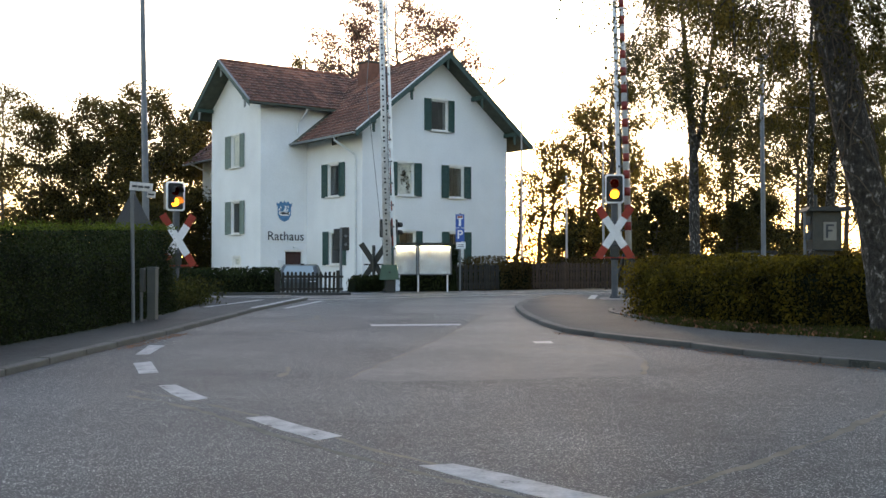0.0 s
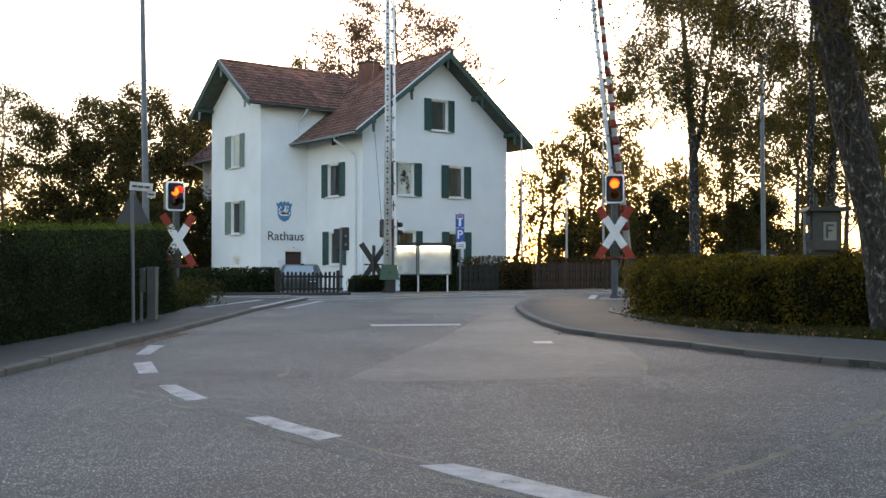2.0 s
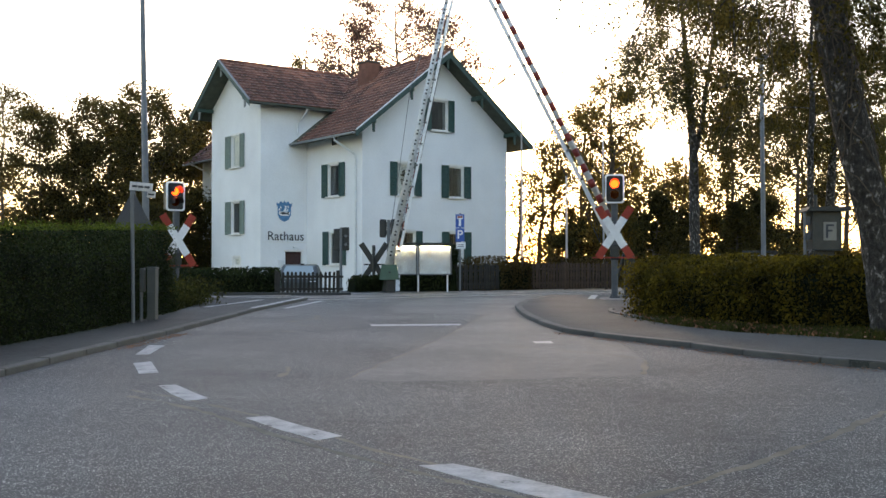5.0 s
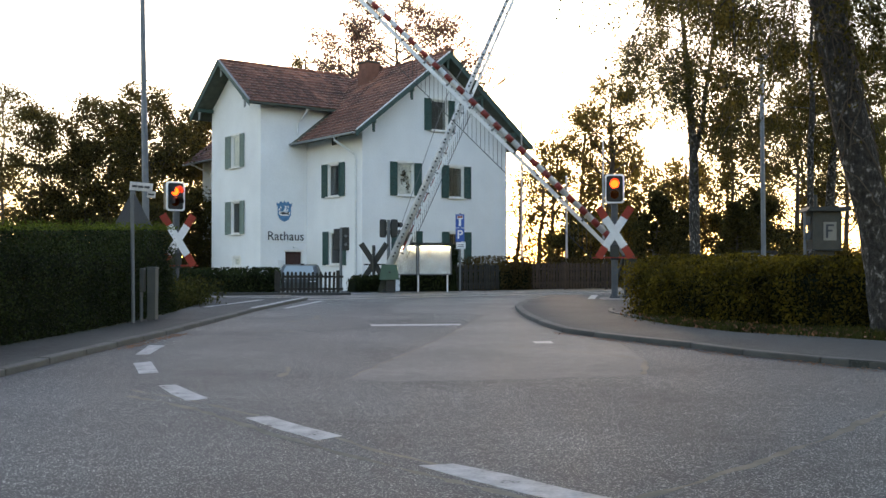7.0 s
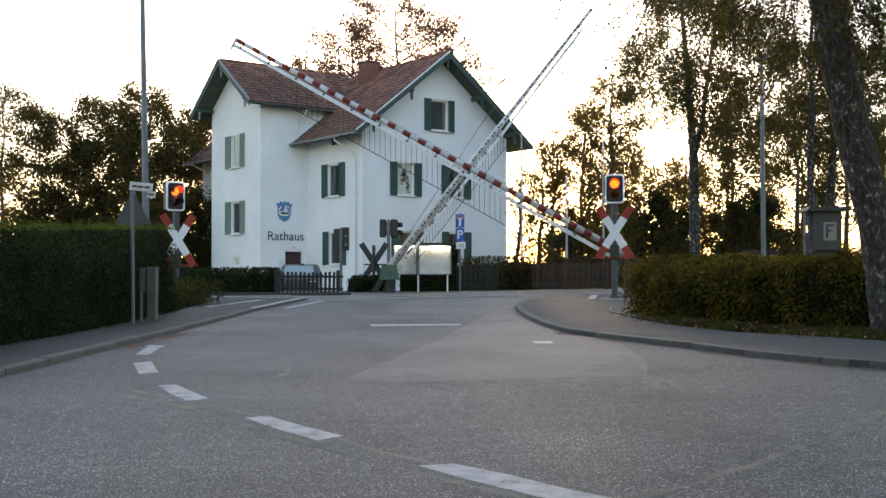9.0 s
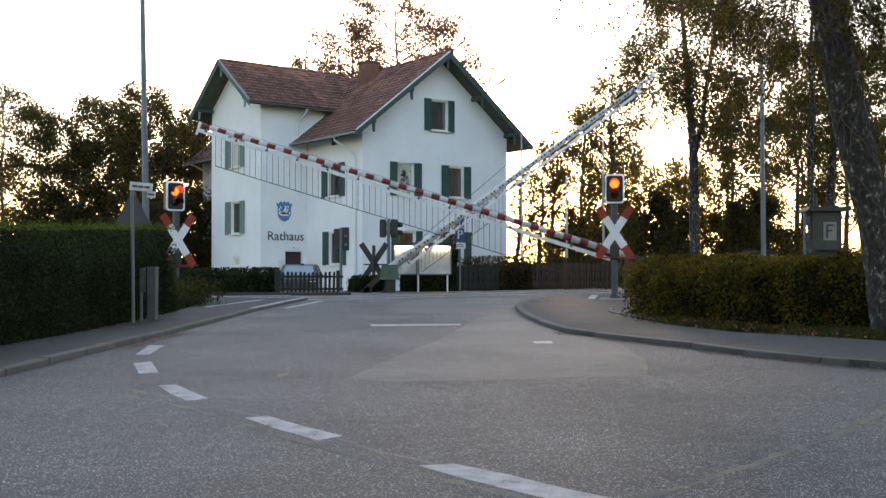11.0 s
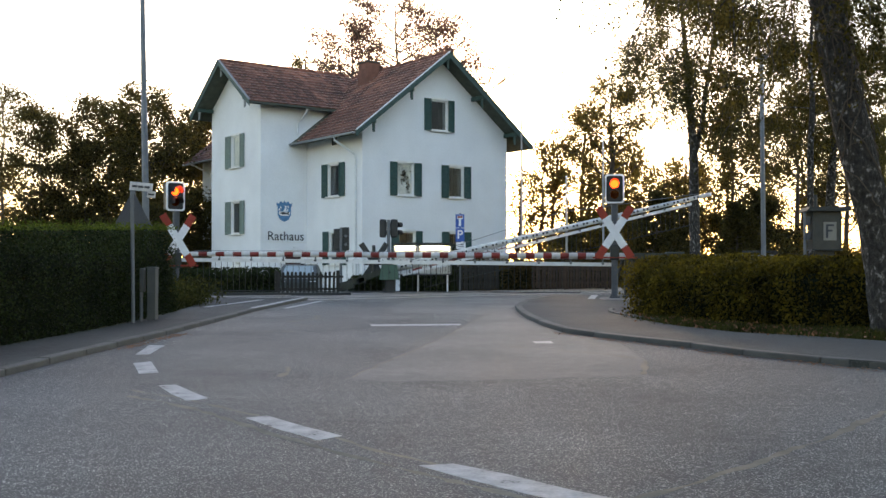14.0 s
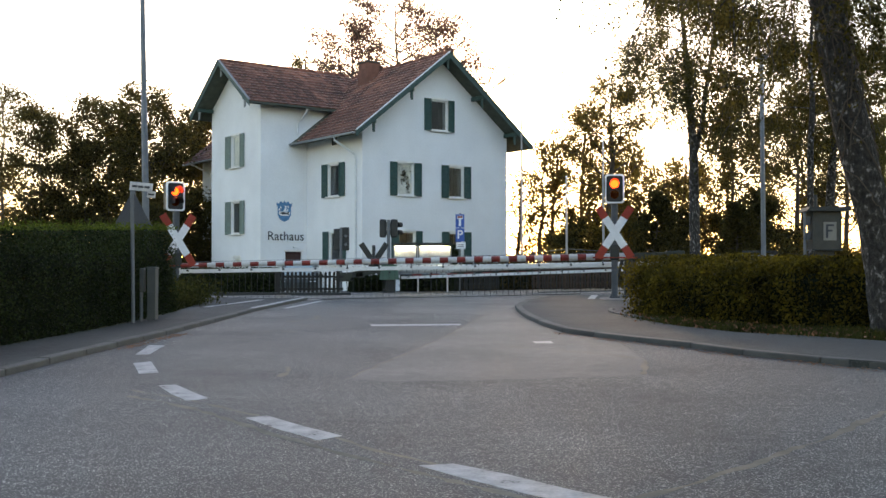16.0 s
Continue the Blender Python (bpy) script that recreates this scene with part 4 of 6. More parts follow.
def barrier(name, x, y, z, way, length, label, far):
    """A pivoting boom of two parallel tubes with a curtain of hanging bars."""
    b = thing(name, pose(x, y, 0), label, "crossing barrier", "barriers of the crossing")
    bm = box(B(), 0.0, 0.14, z / 2 + 0.08, 0.2, 0.2, z + 0.16, 0.03)
    box(bm, 0, 0.14, 0.06, 0.34, 0.4, 0.12, 0.02)
    part("drive_housing", bm, M_DARKSTEEL, b)
    if not far:
        for x0, x1, yy in ((-0.1, -0.42, 0.3), (0.12, 0.4, 0.34), (0.05, 0.2, -0.05)):
            part("strut", rod(B(), (x0, 0.16, z + 0.05), (x1, yy, 0.02), 0.045, seg=10), M_DARKSTEEL, b)
    boom = part("boom", rod(B(), (way * 0.1, 0, 0), (way * length, 0, 0), 0.088 if not far else 0.135, 0.058 if not far else 0.06, 16), M_BOOM, b, "white boom with red bands" if not far else "white boom with drilled holes", pose(0, 0, z), True)
    BOOMS.append((boom, z, way))
    gl = length if not far else length * 0.94
    if not far:
        n, step = 25, 0.46
        for i in range(n):
            s = 0.69 + i * step
            r = 0.088 - 0.03 * (s - 0.1) / (length - 0.1)
            part("red_band", rod(B(), (way * s, 0, 0), (way * (s + step * 0.5), 0, 0), r + 0.0015, r + 0.0012, 16), M_BAND, boom, smooth=True)
    else:
        for i in range(30):
            s = 0.5 + i * (length - 0.7) / 30
            for k in (0, 0.12):
                part("drilled_hole", box(B(), way * (s + k), -0.132 + 0.075 * s / length, 0.0, 0.06, 0.02, 0.06), M_BLACK, boom)
        n = 16
        for i in range(n):
            s = 0.8 + i * (gl - 1.0) / n
            part("red_band", rod(B(), (way * s, 0.06, -0.2), (way * (s + 0.33), 0.06, -0.2), 0.04, seg=8), M_BAND, boom)
    low = -0.225 if not far else -0.27
    # the girder closes up to the boom towards its tip
    rise = 0.07 if not far else 0.1
    deep = 0.05 if not far else 0.045
    s0, s1 = 0.45, gl
    bm = prism(B(), [(way * s0, low - deep), (way * s1, low + rise - deep), (way * s1, low + rise + deep), (way * s0, low + deep)], "y", -0.012, 0.045)
    part("lower_girder", bm, M_ALU, boom)
    for i in range(14):
        s = 0.7 + i * (gl - 0.9) / 13
        lz = low + rise * (s - s0) / (s1 - s0)
        part("girder_bracket", box(B(), way * s, 0.02, lz / 2 - 0.02, 0.035, 0.03, abs(lz) - 0.08, 0.004), M_STEEL, boom)
        part("girder_clip", box(B(), way * s, 0.0, lz + 0.02, 0.06, 0.09, 0.05, 0.008), M_SIGNBACK, boom)
    # end cap
    part("end_cap", box(B(), way * (length + 0.02), 0.0, low / 2 if not far else 0, 0.05, 0.08, abs(low) + 0.14 if not far else 0.11, 0.01), M_ALU, boom)
    # counterweight arm behind the pivot
    if far:
        bm = B()
        for yy in (0.02, 0.2):
            prism(bm, [(-way * -0.15, 0.1), (-way * 0.5, 0.05), (-way * 1.7, -0.1), (-way * 1.75, -0.3), (-way * 1.2, -0.24), (-way * 0.3, -0.1), (-way * -0.15, -0.08)], "y", yy - 0.03, yy + 0.03)
        box(bm, -way * 1.45, 0.11, -0.2, 0.5, 0.3, 0.3, 0.04)
        box(bm, -way * 0.95, 0.11, -0.13, 0.3, 0.24, 0.22, 0.03)
    else:
        bm = box(B(), -way * 0.75, 0.1, 0.0, 1.5, 0.1, 0.17, 0.02)
        box(bm, -way * 1.25, 0.1, -0.03, 0.5, 0.2, 0.3, 0.03)
    part("counterweight", bm, M_OLIVE, boom, "dark olive counterweight arm")
    # stay wire held off the boom by short posts
    bm = B()
    if not far:
        rod(bm, (way * 0.6, 0.02, 0.1), (way * length * 0.97, 0.02, 0.09), 0.006, seg=5)
    else:
        rod(bm, (-way * 0.3, 0.02, 0.05), (way * length * 0.55, 0.02, 0.55), 0.01, seg=5)
        rod(bm, (way * length * 0.55, 0.02, 0.55), (way * length * 0.97, 0.02, 0.1), 0.01, seg=5)
    part("stay_wire", bm, M_STEEL, boom)
    # hanging curtain: each bar swings to stay upright
    drop, first, gap = (0.75 if far else 0.86), 1.3, 0.16
    count = int((length - first - 0.2) / gap)
    bar = bpy.data.meshes.new("hanging_bar")
    bm = rod(B(), (0, 0, 0), (0, 0, -drop), 0.0065, seg=6)
    rod(bm, (-0.02, 0, -0.02), (0.02, 0, -0.02), 0.012, seg=6)
    bm.to_mesh(bar)
    bm.free()
    bar.materials.append(M_DARKSTEEL)
    for i in range(count):
        s = first + i * gap
        o = obj("hanging_bar", bar, None, boom, m=pose(way * s, 0.03, -0.12))
        BARS.append((o, way * s, way))
    bm = rod(B(), (way * first, 0, 0), (way * (first + (count - 1) * gap), 0, 0), 0.01, seg=6)
    low_rail = part("curtain_rail", bm, M_DARKSTEEL, boom, "thin lower rail of the hanging bars", pose(0, 0.03, -0.12 - drop))
    RAILS_LOW.append((low_rail, drop, way))
    return b


def far_side_things():
    # back of a crossing cross with its low counterweight frame
    c = thing("crossing_sign", pose(-2.42, 35.6, 0), "dark back of a crossing sign on its post", "crossing sign")
    part("post", rod(B(), (0, -0.05, -0.05), (0, -0.05, 1.6), 0.06, seg=12), M_DARKSTEEL, c)
    andreas_cross(c, 0.05, 0.98, 0.82, 0.2, False)
    part("crossbar", box(B(), 0.25, 0.0, 0.93, 1.2, 0.04, 0.05, 0.01), M_DARKSTEEL, c)
    g = thing("drive_box", pose(-1.76, 33.45, 0), "green enamelled drive box of the barrier", "control box")
    bm = prism(B(), [(-0.32, 0.44), (0.32, 0.44), (0.25, 0.93), (-0.25, 0.93)], "y", -0.2, 0.2)
    part("cover", bm, M_GREENBOX, g)
    # added support, coloured black as the shade below the box
    part("shade_plinth", box(B(), 0.05, 0.05, 0.2, 0.3, 0.3, 0.48, 0.02), M_BLACK, g)
    part("lock", rod(B(), (0.02, -0.22, 0.68), (0.02, -0.19, 0.68), 0.03, seg=10), M_BLACK, g)
    s = thing("signal_back", pose(-1.97, 36.9, 0), "dark back of a road signal on a steel post", "road signal", "signals at the crossing")
    part("post", rod(B(), (0.0, -0.12, -0.05), (0.0, -0.12, 2.55), 0.06, seg=12), M_STEEL, s)
    for hx, hw in ((-0.21, 0.24), (0.2, 0.26)):
        hs = part("housing", box(B(), hx, 0, 2.24, hw, 0.2, 0.66, 0.05), M_DARKSTEEL, s)
        for z in (2.38, 2.1):
            part("hood", rod(B(), (hx + 0.13, 0.1, z), (hx + 0.24, 0.24, z), 0.09, seg=12), M_BLACK, hs)
    part("arm", box(B(), 0, -0.05, 2.24, 0.3, 0.06, 0.06, 0.01), M_STEEL, s)
    s = thing("signal_back", pose(-3.62, 36.0, 0), "dark back of a twin road signal beside the fence", "road signal", "signals at the crossing")
    part("post", rod(B(), (0.02, -0.12, -0.05), (0.02, -0.12, 2.24), 0.05, seg=12), M_STEEL, s)
    part("housing", box(B(), -0.13, 0, 1.82, 0.22, 0.16, 0.75, 0.03), M_DARKSTEEL, s)
    part("housing", box(B(), 0.18, 0, 1.84, 0.24, 0.16, 0.82, 0.03), M_DARKSTEEL, s)
    for z in (1.64, 1.94):
        part("hood", rod(B(), (0.19, -0.13, z), (0.19, -0.08, z), 0.05, seg=10), M_STEEL, s)
    # notice board with two lit glass doors
    n = thing("notice_board", pose(-0.72, 34.4, 0, 0, 0, 0), "lit glazed notice board on two white posts", "notice board")
    for x in (-0.12, 0.87):
        part("post", rod(B(), (x, 0.06, -0.05), (x, 0.06, 0.65), 0.03, seg=10), M_WHITE, n)
    bm = box(B(), 0.02, 0.11, 1.09, 1.94, 0.02, 0.98)
    part("back_panel", bm, M_POSTER, n)
    bm = B()
    for z in (0.6, 1.58):
        box(bm, 0.02, 0.03, z, 1.94, 0.17, 0.04, 0.008)
    for x in (-0.95, -0.17, -0.1, 0.99):
        box(bm, x, 0.03, 1.09, 0.045, 0.168, 0.95, 0.008)
    part("case", bm, M_STEEL, n)
    for x, w in ((-0.56, 0.74), (0.445, 1.04)):
        p = part("pane", box(B(), x, -0.045, 1.09, w, 0.006, 0.94), M_CLEAR, n)
        p.visible_shadow = False
        part("lamp_tube", rod(B(), (x - w / 2 + 0.04, 0.03, 1.53), (x + w / 2 - 0.04, 0.03, 1.53), 0.014, seg=8), M_TUBE, n, "glowing yellowish tube")
    rng = random.Random(3)
    for i in range(14):
        x = rng.choice([rng.uniform(-0.85, -0.28), rng.uniform(0.0, 0.88)])
        part("notice_sheet", box(B(), x, 0.095, rng.uniform(0.75, 1.4), rng.uniform(0.12, 0.26), 0.004, rng.uniform(0.16, 0.34)), M_WHITE if i % 3 else M_STONE, n, m=pose(0, -0.001 * i, 0))
    part("roof_strip", box(B(), 0.02, 0.03, 1.64, 2.02, 0.3, 0.05, 0.01), M_DARKSTEEL, n)
    # information and parking sign
    p = thing("parking_sign", pose(0.57, 34.2, 0, 0, 0, -9), "blue dead-end and parking signs stacked on one post", "road sign")
    part("post", rod(B(), (0, 0.04, -0.05), (0, 0.04, 2.66), 0.03, seg=10), M_STEEL, p)
    for z, ch, sz in ((2.4, "", 0.4), (1.93, "P", 0.4)):
        plate = part("sign_plate", box(B(), 0, 0, z, 0.3, 0.012, 0.45, 0.005), M_BLUE, p)
        if not ch:
            part("stem", box(B(), 0, -0.009, z - 0.04, 0.075, 0.006, 0.27), M_WHITE, plate)
            part("cross_stroke", box(B(), 0, -0.008, z + 0.12, 0.2, 0.006, 0.11), M_WHITE, plate)
            part("red_bar", box(B(), 0, -0.014, z + 0.13, 0.17, 0.006, 0.06), M_RED, plate)
            continue
        cu = bpy.data.curves.new("letter", "FONT")
        cu.body, cu.size, cu.extrude, cu.align_x, cu.align_y, cu.offset = ch, sz, 0.002, "CENTER", "CENTER", 0.006
        cu.materials.append(M_WHITE)
        t = new("letter", cu)
        me = bpy.data.meshes.new_from_object(t)
        bpy.data.objects.remove(t)
        obj("letter", me, None, plate, m=pose(0, -0.011, z, 90, 0, 0))
    sub = part("lower_plate", box(B(), 0.03, 0, 1.57, 0.32, 0.01, 0.22, 0.004), M_WHITE, p, "small white plate with faint lines")
    for z in (1.6, 1.54):
        part("text_bar", box(B(), 0.03, -0.008, z, 0.2, 0.004, 0.02), M_INK, sub)


def fence(name, a, b, height, gap, wide, material, label, post_gap=1.9, pointed=True, base=0.0):
    a, b = Vector(a), Vector(b)
    d = b - a
    f = thing(name, pose(a.x, a.y, base, 0, 0, math.degrees(math.atan2(d.y, d.x))), label, "fence")
    rng = random.Random(int(height * 100 + d.length * 10))
    L = d.length
    for z in (height * 0.25, height * 0.78):
        part("rail", box(B(), L / 2, 0.035, z, L, 0.035, 0.07, 0.005), material, f)
    me = bpy.data.meshes.new("picket")
    w = wide / 2
    bm = prism(B(), [(-w, 0.04), (w, 0.04), (w, height - w), (0, height), (-w, height - w)] if pointed else [(-w, 0.04), (w, 0.04), (w, height), (-w, height)], "y", -0.012, 0.012)
    bm.to_mesh(me)
    bm.free()
    me.materials.append(material)
    for i in range(int(L / gap)):
        obj("picket", me, None, f, m=pose((i + 0.5) * gap, 0, rng.uniform(-0.025, 0.025), 0, rng.uniform(-1.5, 1.5), 0))
    for i in range(int(L / post_gap) + 1):
        part("post", box(B(), min(L, i * post_gap), 0.09, height * 0.52, 0.1, 0.1, height * 1.06, 0.012), material, f)
    return f


def build_car():
    c = thing("parked_car", pose(-5.65, 40.2, ground_z(40.2), 0, 0, 4), "light blue-grey hatchback parked behind the fence", "car")
    # side profile (y forward is towards the house), widened by section
    prof = [(-1.75, 0.35), (-1.78, 0.75), (-1.7, 0.88), (-0.95, 0.98), (-0.35, 1.36), (0.2, 1.42), (1.2, 1.4), (1.6, 1.05), (1.75, 0.95), (1.78, 0.4)]
    bm = B()
    rings = []
    for x, k in ((-0.8, 0.92), (-0.74, 1.0), (0.74, 1.0), (0.8, 0.92)):
        rings.append([bm.verts.new((x * (0.84 if z > 1.1 else 1.0), y * k, 0.35 + (z - 0.35) * (0.97 if k < 1 else 1))) for y, z in prof])
    n = len(prof)
    for r, q in zip(rings, rings[1:]):
        for i in range(n):
            bm.faces.new((r[i], r[(i + 1) % n], q[(i + 1) % n], q[i]))
    bm.faces.new(rings[0])
    bm.faces.new(rings[-1][::-1])
    bmesh.ops.recalc_face_normals(bm, faces=bm.faces)
    part("body", bm, M_CAR, c)
    bm = B()
    w0, w1 = 0.62, 0.52
    vs = [bm.verts.new(p) for p in ((-w0, -0.94, 1.0), (w0, -0.94, 1.0), (w1, -0.40, 1.345), (-w1, -0.40, 1.345))]
    bm.faces.new(vs)
    r = bmesh.ops.extrude_face_region(bm, geom=bm.faces[:])
    bmesh.ops.translate(bm, verts=[v for v in r["geom"] if isinstance(v, bmesh.types.BMVert)], vec=(0, -0.012, 0.02))
    bmesh.ops.recalc_face_normals(bm, faces=bm.faces)
    part("windscreen", bm, M_CARGLASS, c, "windscreen with the sky's reflection in its pale colour")
    part("mirror", box(B(), -0.86, -0.7, 0.98, 0.16, 0.1, 0.12, 0.03), M_WHITE, c)
    part("mirror", box(B(), 0.86, -0.7, 0.98, 0.16, 0.1, 0.12, 0.03), M_BLACK, c)
    part("roof_aerial", box(B(), 0.12, -0.28, 1.42, 0.14, 0.1, 0.07, 0.02), M_BLACK, c)
    for e in (-1, 1):
        part("headlight", box(B(), e * 0.58, -1.74, 0.72, 0.3, 0.06, 0.16, 0.03), M_WHITE, c)
        for y in (-1.1, 1.1):
            wh = empty("wheel", pose(e * 0.7, y, 0.29), c)
            part("tyre", rod(B(), (-0.09, 0, 0), (0.09, 0, 0), 0.29, seg=20), M_BLACK, wh)
            part("rim", rod(B(), (e * 0.08, 0, 0), (e * 0.1, 0, 0), 0.18, seg=16), M_STEEL, wh)
    part("bumper", box(B(), 0, -1.76, 0.45, 1.5, 0.12, 0.2, 0.04), M_BLACK, c)


def poles_and_boxes():
    def pole(name, x, y, top, r, r2, material, label, cat, lean=0.0, z0=-0.1):
        p = thing(name, pose(x, y, 0), label, cat)
        part("shaft", rod(B(), (0, 0, z0), (lean, 0, top), r, r2, 14), material, p)
        return p
    p = pole("lamp_post", -8.72, 30.0, 10.2, 0.11, 0.065, M_STEEL, "tall grey tapered steel lamp post behind the hedge", "lamp post", -0.2)
    part("collar", rod(B(), (0, 0, 1.5), (0, 0, 1.56), 0.12, seg=14), M_STEEL, p)
    p = pole("street_lamp", 10.41, 33.0, 7.55, 0.085, 0.06, M_STEEL, "grey steel street lamp among the trees", "street lamp", -0.05, -0.6)
    bm = box(B(), -0.15, -0.25, 7.6, 0.34, 0.6, 0.12, 0.05)
    part("lamp_head", bm, M_SIGNBACK, p)
    for x, y, top in ((3.42, 44.0, 7.35), (5.36, 44.0, 4.7), (6.95, 44.0, 6.3)):
        f = pole("flagpole", x, y, top, 0.06, 0.035, M_POLE, "slim white flagpole before the trees", "flagpole", -0.02, -0.6)
        part("finial", rod(B(), (-0.02, 0, top), (-0.02, 0, top + 0.06), 0.05, 0.02, 10), M_WHITE, f)
        f["group"] = "flagpoles"
    # street-name post
    s = thing("street_name_sign", pose(-4.79, 15.75, 0.1), "two pale street name blades on a thin steel post", "street sign")
    part("post", rod(B(), (0.0, 0, -0.1), (-0.03, 0, 2.1), 0.028, seg=12), M_STEEL, s)
    for z, a, l, hh in ((2.09, -16, 0.4, 0.13), (1.96, -12, 0.14, 0.1)):
        bl = part("name_blade", box(B(), l / 2 + 0.02, 0, 0, l, 0.012, hh, 0.004), M_BOOM, s, "pale name blade", m=pose(-0.07 if l > 0.3 else 0.2, -0.035, z, 0, 6, a))
        n = 3 if l > 0.3 else 1
        for i in range(n):
            w = l * 0.8 / n
            part("text_bar", box(B(), 0.02 + l * 0.1 + (i + 0.5) * w, -0.008, 0, w * 0.86, 0.004, hh * 0.26), M_SIGNBACK, bl)
    # back of a triangular warning sign
    t = thing("warning_sign_back", pose(-5.84, 19.2, 0.14), "dark grey back of a triangular road sign", "road sign")
    part("post", rod(B(), (0, 0, -0.1), (0, 0, 2.25), 0.03, seg=12), M_STEEL, t)
    part("plate", prism(B(), [(-0.33, 1.5), (0.33, 1.5), (0.36, 1.55), (0.03, 2.16), (-0.03, 2.16), (-0.36, 1.55)], "y", -0.06, -0.045), M_SIGNBACK, t)
    # cable cabinets by the hedge
    c = thing("cable_cabinet", pose(-4.62, 16.2, 0.1), "tall narrow grey cable cabinet by the hedge", "cabinet")
    part("lower_body", box(B(), 0, 0, 0.2, 0.13, 0.18, 0.42, 0.012), M_CABINET, c)
    part("door", box(B(), 0, 0, 0.6, 0.135, 0.19, 0.4, 0.012), M_CABINET, c)
    part("cap", box(B(), 0, 0, 0.815, 0.15, 0.2, 0.03, 0.008), M_CABINET, c)
    c = thing("meter_box", pose(-4.8, 16.2, 0.1), "small grey box on a thin post by the hedge", "cabinet")
    part("post", rod(B(), (0, 0, -0.1), (0, 0, 0.6), 0.025, seg=10), M_STEEL, c)
    part("box_body", box(B(), 0.02, 0, 0.62, 0.08, 0.1, 0.38, 0.02), M_CABINET, c)
    # little hut with a lettered board beyond the hedge
    h = thing("telephone_hut", pose(12.93, 34.5, -0.05, 0, 0, -6), "small weathered grey hut with a lettered board", "hut")
    part("body", box(B(), 0, 0, 2.12, 0.94, 0.8, 1.3, 0.03), M_HUT, h)
    part("pedestal", box(B(), 0, 0, 0.73, 0.5, 0.5, 1.46, 0.03), M_HUT, h)
    bm = prism(B(), [(-0.72, 2.78), (0.74, 2.78), (0.66, 2.92), (-0.6, 2.92)], "y", -0.62, 0.55)
    part("roof", bm, M_DARKSTEEL, h)
    part("vent_pipe", rod(B(), (-0.28, 0, 2.9), (-0.28, 0, 3.35), 0.06, seg=10), M_DARKSTEEL, h)
    bd = part("board", box(B(), 0.08, -0.42, 2.1, 0.42, 0.03, 0.62, 0.006), M_HUTSIGN, h, "pale board with a dark letter")
    bm = B()
    for x, z, sx, sz in ((-0.02, 2.1, 0.07, 0.46), (0.1, 2.3, 0.2, 0.06), (0.08, 2.12, 0.15, 0.06)):
        box(bm, x, -0.442, z, sx, 0.01, sz)
    part("letter", bm, M_INK, bd)
    part("side_post", rod(B(), (-0.68, -0.2, 0.0), (-0.68, -0.2, 2.76), 0.05, seg=10), M_STEEL, h)
    part("side_box", box(B(), -0.6, -0.2, 2.45, 0.16, 0.26, 0.3, 0.03), M_SIGNBACK, h)
    part("side_box", box(B(), -0.57, -0.2, 1.95, 0.14, 0.24, 0.26, 0.03), M_SIGNBACK, h)
    for x in (-0.44, 0.44):
        part("corner_strip", box(B(), x, -0.41, 2.12, 0.05, 0.03, 1.3, 0.006), M_HUT, h)
    part("base_ledge", box(B(), 0, 0, 1.48, 1.0, 0.86, 0.05, 0.01), M_DARKSTEEL, h)
    # low steel frame behind the hedge
    r = thing("trackside_frame", pose(9.0, 34.0, 0), "low steel frame beside the tracks", "frame")
    part("beam", box(B(), 1.55, 0, 1.36, 1.1, 0.06, 0.07, 0.01), M_DARKSTEEL, r)
    part("beam", box(B(), 1.0, -0.1, 1.24, 2.0, 0.12, 0.04, 0.01), M_STEEL, r)
    part("end_board", box(B(), 2.05, -0.05, 1.25, 0.22, 0.05, 0.3, 0.01), M_WOOD, r)
    for x in (0.05, 1.05, 2.05):
        part("leg", box(B(), x, 0, 0.64, 0.06, 0.06, 1.28, 0.008), M_DARKSTEEL, r)


